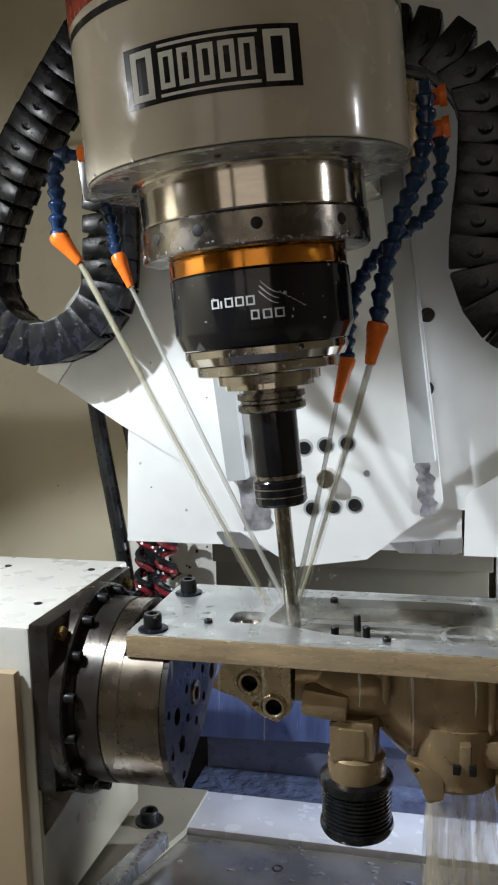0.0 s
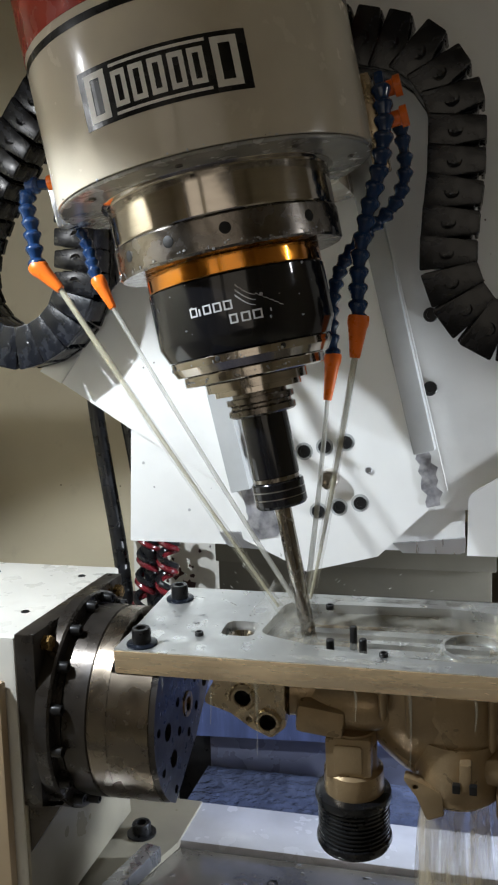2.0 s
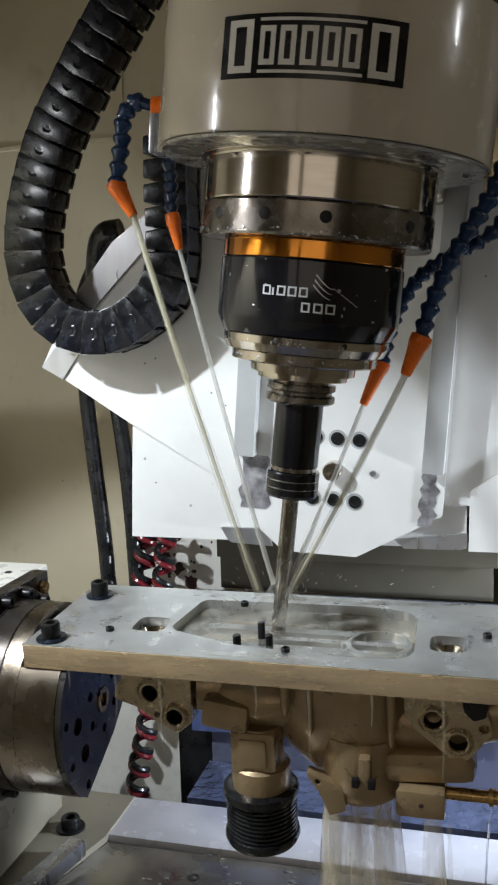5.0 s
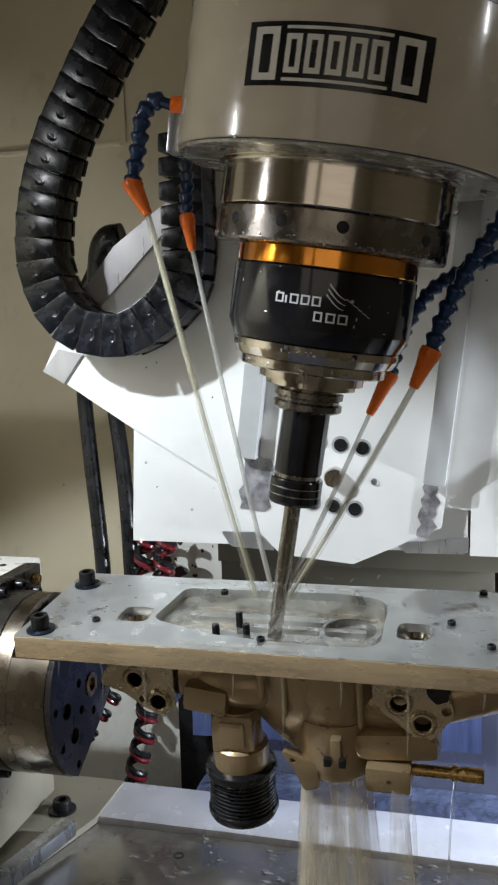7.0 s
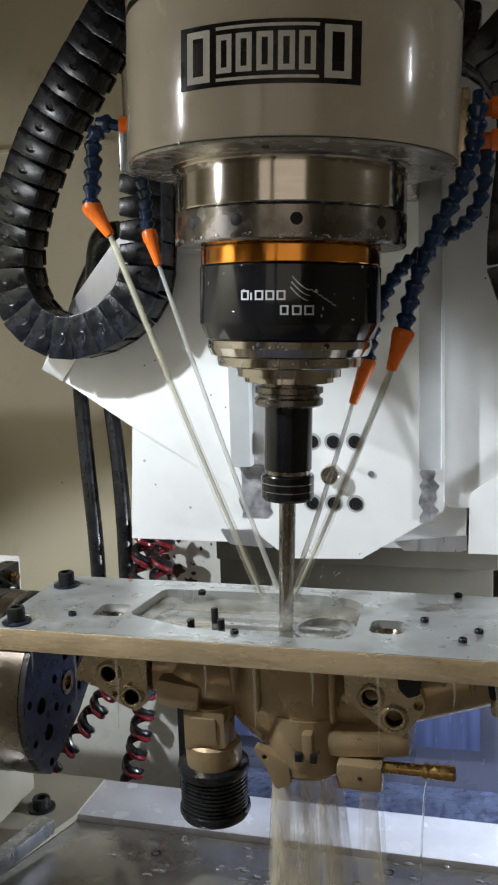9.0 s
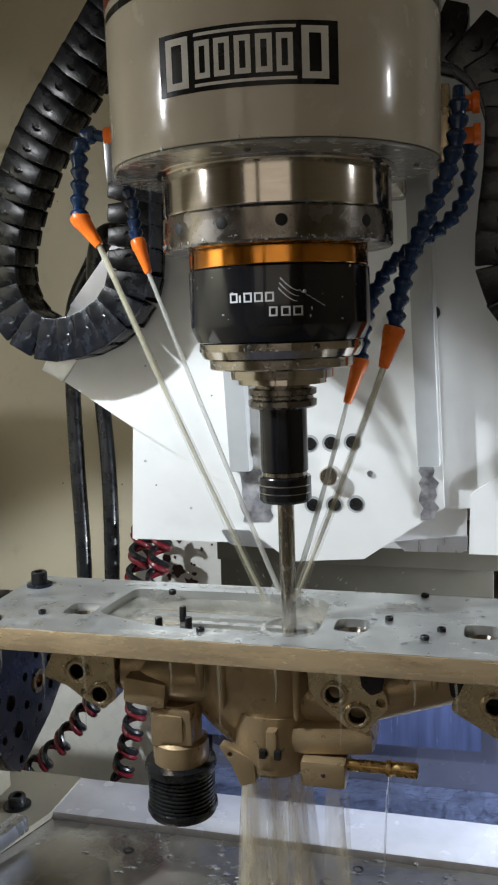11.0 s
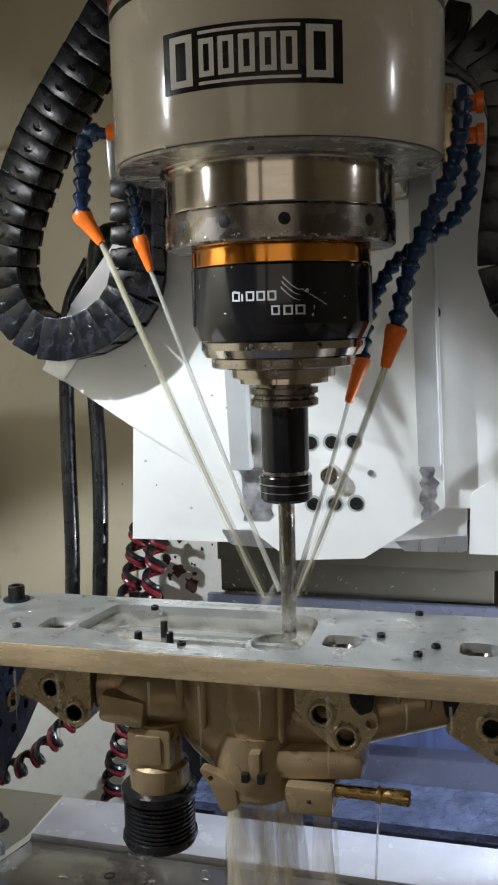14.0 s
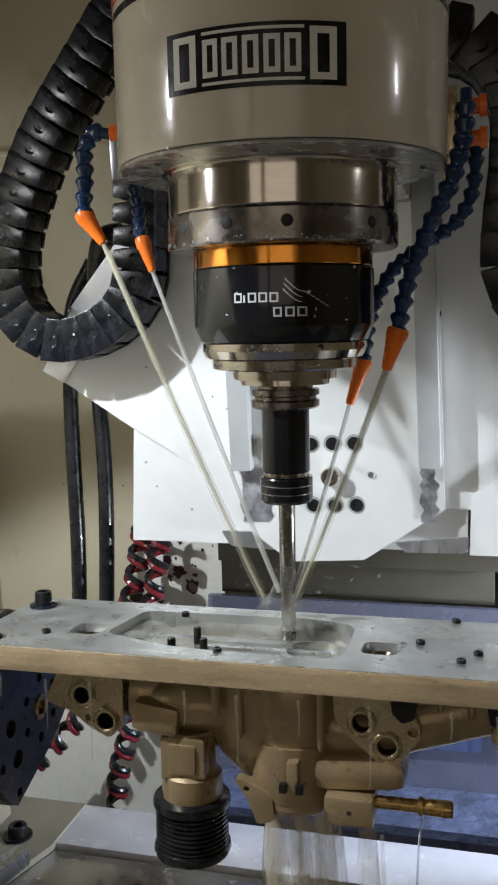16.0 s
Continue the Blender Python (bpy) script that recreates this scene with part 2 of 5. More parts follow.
def tube(path, radius, segs=12, bm=None, ends=True):
    """A round tube along 3D points; radius a number or one per point."""
    bm = bm or bmesh.new()
    rs = radius if isinstance(radius, (list, tuple)) else [radius] * len(path)
    rings, side = [], None
    for i, p in enumerate(path):
        way = (path[min(i + 1, len(path) - 1)] - path[max(i - 1, 0)]).normalized()
        if side is None:
            side = way.orthogonal().normalized()
        side = (side - way * side.dot(way)).normalized()
        up = way.cross(side)
        rings.append([bm.verts.new(p + rs[i] * (side * math.cos(a) + up * math.sin(a))) for a in (2 * math.pi * k / segs for k in range(segs))])
    for a, b in zip(rings, rings[1:]):
        for k in range(segs):
            bm.faces.new((a[k], a[(k + 1) % segs], b[(k + 1) % segs], b[k]))
    if ends:
        bm.faces.new(rings[0][::-1])
        bm.faces.new(rings[-1])
    return bm


def circle(x, y, r, n=20, start=0.0):
    return [(x + r * math.cos(start + 2 * math.pi * k / n), y + r * math.sin(start + 2 * math.pi * k / n)) for k in range(n)]


def wrapped(outline, radius, depth, bm=None):
    """A flat patch of (angle in degrees from -y towards +x, height) bent round z, lifted by depth."""
    bm = bm or bmesh.new()
    (a0, h0), (a1, h1) = outline
    n = max(2, int(abs(a1 - a0) / 2))
    lo, hi = [], []
    for k in range(n + 1):
        a = radians(a0 + (a1 - a0) * k / n)
        x, y = math.sin(a), -math.cos(a)
        lo.append([bm.verts.new((x * r, y * r, h0)) for r in (radius, radius + depth)])
        hi.append([bm.verts.new((x * r, y * r, h1)) for r in (radius, radius + depth)])
    for k in range(n):
        bm.faces.new((lo[k][1], lo[k + 1][1], hi[k + 1][1], hi[k][1]))
        bm.faces.new((lo[k][0], hi[k][0], hi[k + 1][0], lo[k + 1][0]))
        bm.faces.new((lo[k][0], lo[k + 1][0], lo[k + 1][1], lo[k][1]))
        bm.faces.new((hi[k][1], hi[k + 1][1], hi[k + 1][0], hi[k][0]))
    bm.faces.new((lo[0][0], lo[0][1], hi[0][1], hi[0][0]))
    bm.faces.new((lo[n][1], lo[n][0], hi[n][0], hi[n][1]))
    return bm


def socket_bolt(bm, m, r, h):
    """A socket head cap screw, head up along z."""
    return lathe([(0, 0), (r, 0), (r, h * 0.88), (r * 0.9, h), (r * 0.55, h), (r * 0.55, h * 0.45), (0, h * 0.45)], 16, bm, m)


FRONT = Matrix.Rotation(radians(90), 4, "X")  # a flat outline in x, y stands up, its depth towards -y

# ---- the machine's enclosure (setting) ----
def upright(outline, y, thick, holes=(), bevel=0.0):
    """An upright panel in x and z, its face towards the front at y."""
    return prism(outline, thick, Matrix.Translation((0, y + thick, 0)) @ FRONT, holes=holes, bevel=bevel)


def setting(name, bm, mat, label):
    return tagged(part(name, bm, mat, smooth=False), label, kind="structure")


setting("wall_back", upright([(-0.75, -1.0), (1.2, -1.0), (1.2, 0.9), (-0.75, 0.9)], 0.62, 0.03), "beige_wall", "beige painted sheet metal back wall of the enclosure")
setting("wall_left", box(0.02, 1.78, 1.9, (-0.66, -0.27, -0.05)), "beige_wall", "beige painted sheet metal side wall with oil specks")
setting("wall_right", box(0.02, 1.78, 1.9, (1.1, -0.27, -0.05)), "beige_wall", "beige painted sheet metal side wall")
setting("ceiling", box(1.74, 1.78, 0.02, (0.24, -0.27, 0.905)), "beige_wall", "beige sheet metal enclosure roof")
setting("floor", box(1.74, 1.78, 0.02, (0.24, -0.27, -1.0)), "blue_grey", "wet grey sheet metal floor of the chip tray")
front = prism([(-0.67, -1.0), (1.11, -1.0), (1.11, 0.9), (-0.67, 0.9)], 0.02, Matrix.Translation((0, -1.16, 0)) @ FRONT,
              holes=[[(-0.40, -0.75), (-0.085, -0.75), (-0.085, 0.55), (-0.40, 0.55)], [(-0.02, -0.75), (0.62, -0.75), (0.62, 0.55), (-0.02, 0.55)]])
setting("wall_front", front, "beige_wall", "beige sheet metal front with an open doorway")

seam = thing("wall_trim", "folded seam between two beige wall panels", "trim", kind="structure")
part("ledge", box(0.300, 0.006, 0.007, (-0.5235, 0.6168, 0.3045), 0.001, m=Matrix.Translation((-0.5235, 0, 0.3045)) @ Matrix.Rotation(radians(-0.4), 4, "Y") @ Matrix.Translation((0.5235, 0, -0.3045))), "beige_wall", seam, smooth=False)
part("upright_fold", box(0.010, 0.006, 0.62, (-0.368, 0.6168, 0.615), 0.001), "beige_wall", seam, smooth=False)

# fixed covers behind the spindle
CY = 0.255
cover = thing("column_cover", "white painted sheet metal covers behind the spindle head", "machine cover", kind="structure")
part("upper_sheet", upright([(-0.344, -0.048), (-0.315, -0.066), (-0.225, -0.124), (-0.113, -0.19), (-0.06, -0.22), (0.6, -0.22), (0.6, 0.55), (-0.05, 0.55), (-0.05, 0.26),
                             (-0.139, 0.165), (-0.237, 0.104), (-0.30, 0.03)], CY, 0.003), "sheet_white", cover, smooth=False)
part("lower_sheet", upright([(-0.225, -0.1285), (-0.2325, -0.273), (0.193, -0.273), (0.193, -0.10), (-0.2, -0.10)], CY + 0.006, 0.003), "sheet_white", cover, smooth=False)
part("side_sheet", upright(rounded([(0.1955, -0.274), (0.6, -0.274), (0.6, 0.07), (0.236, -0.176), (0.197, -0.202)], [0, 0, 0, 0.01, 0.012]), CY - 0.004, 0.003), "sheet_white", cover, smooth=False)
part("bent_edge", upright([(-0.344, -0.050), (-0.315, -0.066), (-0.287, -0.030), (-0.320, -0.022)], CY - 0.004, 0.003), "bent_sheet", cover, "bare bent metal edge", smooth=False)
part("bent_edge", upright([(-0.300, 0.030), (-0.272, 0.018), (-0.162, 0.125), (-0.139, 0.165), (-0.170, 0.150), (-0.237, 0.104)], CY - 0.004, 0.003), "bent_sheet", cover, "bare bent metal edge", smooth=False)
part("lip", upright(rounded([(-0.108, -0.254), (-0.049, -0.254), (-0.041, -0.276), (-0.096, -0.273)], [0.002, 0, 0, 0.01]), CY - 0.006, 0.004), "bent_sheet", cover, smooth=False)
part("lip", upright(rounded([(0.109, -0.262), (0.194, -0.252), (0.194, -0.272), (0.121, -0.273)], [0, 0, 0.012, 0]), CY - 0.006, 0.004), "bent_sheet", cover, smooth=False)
for x, z in ((0.154, 0.008), (0.153, -0.077), (0.30, 0.05)):
    part("bolt", socket_bolt(None, Matrix.Translation((x, CY, z)) @ FRONT, 0.0085, 0.006), "bolt_black", cover)
for x, z in ((-0.21, -0.17), (-0.15, -0.23), (0.17, -0.14)):
    part("rivet", lathe([(0.002, 0), (0.0018, 0.0008), (0, 0.001)], 10, m=Matrix.Translation((x, CY + 0.0062, z)) @ FRONT), "grey_paint", cover)

# telescopic way cover and the lower back of the enclosure
way = thing("way_cover", "dark olive telescopic steel way cover", "way cover", kind="structure")
part("segment", box(0.392, 0.16, 0.034, (0.035, 0.48, -0.318), 0.002), "olive_cover", way)
part("segment", box(0.385, 0.15, 0.052, (0.033, 0.485, -0.358), 0.002), "olive_cover", way)
part("side_post", box(0.12, 0.05, 0.22, (0.295, 0.47, -0.37), 0.002), "grey_paint", way)
setting("lower_panel", upright([(-0.64, -0.95), (-0.178, -0.95), (-0.172, -0.26), (-0.315, -0.26), (-0.318, -0.47), (-0.64, -0.47)], 0.47, 0.01), "white_paint", "white panel below the covers with dark oil stains")
setting("lower_back", upright([(-0.176, -0.95), (1.0, -0.95), (1.0, -0.385), (-0.176, -0.385)], 0.394, 0.01), "blue_grey", "wet blue-grey sheet metal at the back of the tray")
setting("splash_guard", upright([(-0.20, -0.592), (-0.20, -0.475), (-0.045, -0.468), (0.21, -0.460), (0.21, -0.579), (-0.01, -0.584)], 0.375, 0.006), "blue_sheet", "streaked blue plastic splash guard with water running down")
setting("gutter", box(1.2, 0.106, 0.012, (0.42, 0.340, -0.652)), "ripples", "rippling dark coolant in the gutter behind the table")
post = thing("cable_post", "dark upright conduit post behind the table", "post")
part("body", box(0.055, 0.05, 0.42, (-0.206, 0.43, -0.75), 0.004), "bolt_black", post)
part("cap", box(0.060, 0.055, 0.012, (-0.206, 0.43, -0.545), 0.002), "chain_plastic", post)

random.seed(11)
stains = bmesh.new()
for k in range(26):
    cx, cz, r = random.uniform(-0.33, -0.185), random.uniform(-0.43, -0.30), random.choice((0.002, 0.003, 0.004, 0.009, 0.013))
    n = 14
    prism([(cx + r * random.uniform(0.45, 1.2) * math.cos(2 * math.pi * i / n), cz + r * random.uniform(0.45, 1.25) * math.sin(2 * math.pi * i / n)) for i in range(n)],
          0.0006, Matrix.Translation((0, 0.4698, 0)) @ FRONT, stains)
tagged(part("oil_stain", stains, "dark_stain", smooth=False), "dark dried oil splashes on the white panel", "stain", kind="stuff")
specks = bmesh.new()
for k in range(40):
    y, z, r = random.uniform(-0.1, 0.6), random.uniform(-0.4, 0.4), random.choice((0.0006, 0.001, 0.0016))
    lathe([(r, 0), (r * 0.6, 0.0006), (0, 0.0008)], 7, specks, Matrix.Translation((-0.65, y, z)) @ Matrix.Rotation(radians(90), 4, "Y"))
for k in range(50):
    x, z, r = random.uniform(-0.62, 0.3), random.uniform(-0.35, 0.4), random.choice((0.0004, 0.0006, 0.0011))
    lathe([(r, 0), (r * 0.6, 0.0006), (0, 0.0008)], 7, specks, Matrix.Translation((x, 0.62 if x < -0.33 else CY, z if x < -0.33 else max(z, -0.2))) @ FRONT)
tagged(part("oil_speck", specks, "dark_stain", smooth=False), "tiny dark oil specks spattered on the walls", "speck", kind="stuff")

# ---- spindle head ----
PIVOT = Vector((0.0353, 0.0, -0.179))
HEAD_REST = pose(*PIVOT, 0, 1.97, 0)
TO_HEAD = HEAD_REST.inverted()


def at_head(*p):
    return TO_HEAD @ Vector(p)


def radial(angle, r, h):
    """A pose on the turned surface, its z pointing outwards; angle in degrees from the front towards +x."""
    return Matrix.Translation((r * math.sin(radians(angle)), -r * math.cos(radians(angle)), h)) @ Matrix.Rotation(radians(angle), 4, "Z") @ FRONT


def hollow(a0, a1, h0, h1, radius, stroke_a, stroke_h, bm):
    """A hollow rectangle painted round the spindle axis, in one piece."""
    r = radius + 0.0003
    us = [a0, a0 + stroke_a] + [a0 + stroke_a + (a1 - a0 - 2 * stroke_a) * k / 3 for k in (1, 2)] + [a1 - stroke_a, a1]
    hs = [h0, h0 + stroke_h, h1 - stroke_h, h1]
    grid = {(i, j): bm.verts.new((r * math.sin(radians(u)), -r * math.cos(radians(u)), h)) for i, u in enumerate(us) for j, h in enumerate(hs)}
    for i in range(len(us) - 1):
        for j in range(3):
            if j == 1 and 0 < i < len(us) - 2:
                continue
            bm.faces.new((grid[i, j], grid[i + 1, j], grid[i + 1, j + 1], grid[i, j + 1]))
    loose = [v for v in bm.verts if not v.link_faces]
    bmesh.ops.delete(bm, geom=loose, context="VERTS")
    return bm


def stroke(points, radius, bm):
    """A painted line of (angle, height, width) points round the spindle axis."""
    r = radius + 0.0002
    pairs = [[bm.verts.new((r * math.sin(radians(a)), -r * math.cos(radians(a)), h + s * w / 2)) for s in (-1, 1)] for a, h, w in points]
    for p, q in zip(pairs, pairs[1:]):
        bm.faces.new((p[0], q[0], q[1], p[1]))
    return bm


def name_plate(head):
    plate = part("name_plate", wrapped(((-23.2, 0.3525), (32.3, 0.397)), 0.1445, 0.0005), "black_paint", head, "black plate with white bars and blocks", smooth=False)
    r = 0.14505
    part("emblem", wrapped(((-10.7, 0.3918), (19.8, 0.3940)), r, 0.0003), "decal_white", plate, smooth=False)
    part("emblem", wrapped(((-10.7, 0.3560), (19.8, 0.3582)), r, 0.0003), "decal_white", plate, smooth=False)
    for a in (-20.7, 21.3):
        part("emblem", hollow(a, a + 8.0, 0.3563, 0.3932, r, 2.2, 0.005, bmesh.new()), "decal_white", plate, smooth=False)
    for a in (-10.5, -4.4, 1.8, 8.0, 14.0):
        part("emblem", hollow(a, a + 4.8, 0.3615, 0.3885, r, 1.5, 0.004, bmesh.new()), "decal_white", plate, smooth=False)


def clamp_mark(body):
    """Light grey maker's mark on the black clamp, as plain bars and arcs."""
    r = 0.08152
    for k, a in enumerate((-17.5, -11.5, -8.5, -2.0, 4.5)):
        bm = bmesh.new()
        w = 2.0 if k == 1 else 5.2
        if k == 1:
            wrapped(((a, 0.1985), (a + 1.2, 0.2045)), r, 0.0002, bm)
        else:
            hollow(a, a + w, 0.1985, 0.2065, r, 1.1, 0.0014, bm)
        part("mark", bm, "mark_grey", body, smooth=False)
    for a, w in ((6.5, 5.0), (13.5, 5.5), (20.5, 5.8)):
        part("mark", hollow(a, a + w, 0.1865, 0.1945, r, 1.1, 0.0014, bmesh.new()), "mark_grey", body, smooth=False)
    for k in range(3):
        points = [(13.5 - k * 0.6 + 11 * u, 0.2175 - 0.0042 * k - 0.011 * math.sin(u * 1.5), 0.0016 * (1 - u) + 0.0003) for u in (i / 9 for i in range(10))]
        part("mark", stroke(points, r, bmesh.new()), "mark_grey", body, smooth=False)
    points = [(24 + i, 0.2075 - i * 0.00085 + 0.0006 * math.sin(i * 2.1), 0.0004 + 0.0003 * abs(math.sin(i * 1.3))) for i in range(17)]
    part("scratch", stroke(points, r, bmesh.new()), "mark_grey", body, smooth=False)


BEAD = None


def bead_mesh():
    bm = lathe([(0, 0), (0.0062, 0), (0.0086, 0.0022), (0.0090, 0.0040), (0.0086, 0.0058), (0.0060, 0.0105), (0.0056, 0.0140), (0, 0.0140)], 12)
    return bm


def coolant_hose(head, points, cone_tip, cone_r=0.0098, size=1.0):
    """A jointed hose of beads along world points of the rest pose, ending in an orange nozzle."""
    global BEAD
    path = smooth_path([at_head(*p) for p in points], 10)
    hose = part("coolant_hose", tube(path, 0.0052 * size, 8), "blue_plastic", head, "jointed blue plastic coolant hose")
    step, run = 0.0122 * size, 0.0
    for a, b in zip(path, path[1:]):
        run += (b - a).length
        if run >= step:
            run = 0.0
            m = Matrix.Translation(a) @ (b - a).to_track_quat("Z", "Y").to_matrix().to_4x4() @ Matrix.Diagonal((size, size, size, 1))
            if BEAD is None:
                BEAD = part("joint", bead_mesh(), "blue_plastic", hose)
                BEAD.matrix_basis = m
            else:
                again(BEAD, "joint", m, hose)
    a, b = path[-1], at_head(*cone_tip)
    length = (b - a).length
    m = Matrix.Translation(a) @ (b - a).to_track_quat("Z", "Y").to_matrix().to_4x4()
    r = cone_r
    part("nozzle", lathe([(0, -0.004), (r * 0.92, -0.004), (r, -0.002), (r, 0.004), (r * 0.86, 0.008), (r * 0.52, length * 0.92), (r * 0.45, length), (r * 0.25, length), (r * 0.25, length * 0.8), (0, length * 0.8)], 20, m=m),
         "orange_plastic", head, "tapered orange plastic nozzle")
    return hose


def spindle_head():
    head = thing("spindle_head", "tilting white milling spindle head with a black tool clamp and cutter", "spindle head", HEAD_REST)
    part("housing", lathe([(0.100, 0.320), (0.1432, 0.3160), (0.1442, 0.3165), (0.1445, 0.318), (0.1445, 0.437), (0.1445, 0.80), (0, 0.80)], 96), "head_paint", head, sharp=14)
    part("stripe", lathe([(0.1446, 0.432), (0.1450, 0.432), (0.1450, 0.438), (0.1446, 0.438)], 96), "black_paint", head)
    part("stripe", lathe([(0.1446, 0.445), (0.1450, 0.445), (0.1450, 0.500), (0.1446, 0.500)], 96), "red_paint", head, "dark red painted band")
    part("stripe", lathe([(0.1446, 0.500), (0.1451, 0.500), (0.1451, 0.507), (0.1446, 0.507)], 96), "black_paint", head)
    name_plate(head)
    nose = part("nose", lathe([(0.1070, 0.3126), (0.1065, 0.3118), (0.1025, 0.3105), (0.1018, 0.309), (0.1018, 0.276), (0.1010, 0.2745), (0.099, 0.2742)], 96), "steel", head, "turned bright steel spindle nose", sharp=14)
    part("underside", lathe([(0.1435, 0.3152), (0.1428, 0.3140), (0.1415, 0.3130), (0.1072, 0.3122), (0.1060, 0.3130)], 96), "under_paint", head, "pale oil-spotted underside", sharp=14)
    for k in range(8):
        a = k * 45 + 3
        m = Matrix.Translation((0.124 * math.sin(radians(a)), -0.124 * math.cos(radians(a)), 0.3126)) @ Matrix.Rotation(radians(180), 4, "X")
        part("screw", socket_bolt(None, m, 0.0030, 0.0016), "dark_steel", nose)
    ring = part("nose_ring", lathe([(0.0995, 0.2745), (0.1022, 0.2738), (0.1028, 0.2725), (0.1028, 0.2475), (0.1012, 0.2455), (0.079, 0.2455)], 96), "dark_steel", head, "dark oil-stained steel ring", sharp=14)
    # sockets are flat discs, the shade of the holes painted on
    for a in (-125, -97, -69, -41, -13, 14.7, 58, 86, 114, 142, 170):
        m = radial(a, 0.1028, 0.2615)
        part("socket", lathe([(0.0050, 0.0001), (0.0046, 0.0003), (0, 0.0003)], 18, m=m), "hole_shade", ring)
    part("amber_ring", lathe([(0.079, 0.2454), (0.0800, 0.2454), (0.0806, 0.2445), (0.0806, 0.2305), (0.0800, 0.2295), (0.078, 0.2290)], 96), "amber", head, "amber anodised ring", sharp=14)
    body = part("clamp_body", lathe([(0.078, 0.2288), (0.0808, 0.2288), (0.0815, 0.2278), (0.0815, 0.180), (0.0812, 0.1785), (0.0757, 0.1655), (0.060, 0.165)], 96), "black_anodised", head, "glossy black anodised clamp body", sharp=14)
    clamp_mark(body)
    ring = part("step_ring", lathe([(0.06, 0.1648), (0.0742, 0.1648), (0.0748, 0.1638), (0.0745, 0.1575), (0.0712, 0.1508), (0.06, 0.1500)], 96), "steel", head, sharp=14)
    for k in range(8):
        part("socket", lathe([(0.0026, 0.0001), (0.0022, 0.0003), (0, 0.0003)], 12, m=radial(37 + 45 * k, 0.0745, 0.161)), "hole_shade", ring)
    part("step_ring", lathe([(0.05, 0.1498), (0.0652, 0.1498), (0.0658, 0.149), (0.0655, 0.1415), (0.064, 0.1405), (0.05, 0.1405)], 64), "steel", head, sharp=14)
    part("step_ring", lathe([(0.03, 0.1403), (0.0475, 0.1403), (0.0478, 0.139), (0.0475, 0.1315), (0.041, 0.1310), (0.041, 0.1262), (0.03, 0.1255)], 64), "steel", head, sharp=14)
    part("tool_flange", lathe([(0.02, 0.1252), (0.0255, 0.1252), (0.0255, 0.122), (0.0316, 0.1215), (0.0316, 0.1165), (0.0285, 0.1150), (0.0285, 0.1125), (0.0316, 0.111), (0.0316, 0.1058), (0.029, 0.104), (0.02, 0.104)], 64), "dark_steel", head, sharp=14)
    part("tool_holder", lathe([(0.0, 0.1038), (0.0222, 0.1038), (0.0222, 0.0455), (0.0205, 0.0440), (0.0205, 0.0405), (0.0, 0.0405)], 48), "black_anodised", head, sharp=14)
    part("holder_neck", lathe([(0.0206, 0.0405), (0.0212, 0.0408), (0.0212, 0.0452), (0.0206, 0.0455)], 48), "tool_steel", head, "bright steel groove")
    for h in (0.0326, 0.02535):
        part("nut_band", lathe([(0.0241, h - 0.0006), (0.02435, h - 0.0004), (0.02435, h + 0.0004), (0.0241, h + 0.0006)], 48), "under_steel", head)
    part("collet_nut", lathe([(0.0, 0.0403), (0.0238, 0.0403), (0.0246, 0.039), (0.0246, 0.0335), (0.0240, 0.0330), (0.0240, 0.0322), (0.0246, 0.0317), (0.0246, 0.0262), (0.0241, 0.0257), (0.0241, 0.0250), (0.0246, 0.0245), (0.0246, 0.019), (0.0225, 0.0162), (0.0, 0.0160)], 48), "black_anodised", head, sharp=14)
    # wet chips and drops that cling to the rings
    random.seed(61)
    swarf = bmesh.new()
    for k in range(170):
        r, h = random.choice(((0.1029, 0.2480), (0.1029, 0.2500), (0.0816, random.uniform(0.182, 0.229)), (0.0749, 0.1590), (0.0660, 0.1450), (0.1446, 0.3175)))
        a, d = random.uniform(-80, 100), random.choice((0.0004, 0.0006, 0.0010))
        lathe([(d, -0.0001), (d * 0.8, d * 0.5), (0, d * 0.8)], 6, swarf, radial(a, r, h + random.uniform(-0.0015, 0.0015)) @ Matrix.Diagonal((random.uniform(0.6, 1.8), random.uniform(0.6, 1.8), 1, 1)))
    tagged(part("swarf", swarf, "galvanised", head, "tiny wet chips and drops"), kind="stuff")
    # cutter: a plain shank and a fluted end
    cutter = lathe([(0, 0.0158), (0.0078, 0.0158), (0.0076, -0.060), (0.0070, -0.064), (0.0070, -0.094)], 32)
    rows = []
    for i in range(25):
        h = -0.094 - 0.024 * i / 24
        rows.append([cutter.verts.new(((0.0058 + 0.0014 * abs(math.sin(1.5 * a + i * 0.22))) * math.cos(a), (0.0058 + 0.0014 * abs(math.sin(1.5 * a + i * 0.22))) * math.sin(a), h)) for a in (2 * math.pi * k / 32 for k in range(32))])
    for a, b in zip(rows, rows[1:]):
        for k in range(32):
            cutter.faces.new((a[k], a[(k + 1) % 32], b[(k + 1) % 32], b[k]))
    cutter.faces.new(rows[-1])
    bmesh.ops.recalc_face_normals(cutter, faces=cutter.faces[:])
    part("cutter", cutter, "tool_steel", head, "bright steel cutter")
    # mounting plate behind, with two upright bars and its bolts
    turn = TO_HEAD
    plate = part("mounting_plate", prism(rounded([(-0.088, -0.232), (-0.019, -0.286), (0.071, -0.283), (0.138, -0.241), (0.168, -0.222), (0.168, 0.55), (-0.088, 0.55)], 0.003), 0.006,
                                         turn @ Matrix.Translation((0, 0.247, 0)) @ FRONT), "sheet_white", head, "white octagonal mounting plate", smooth=False)
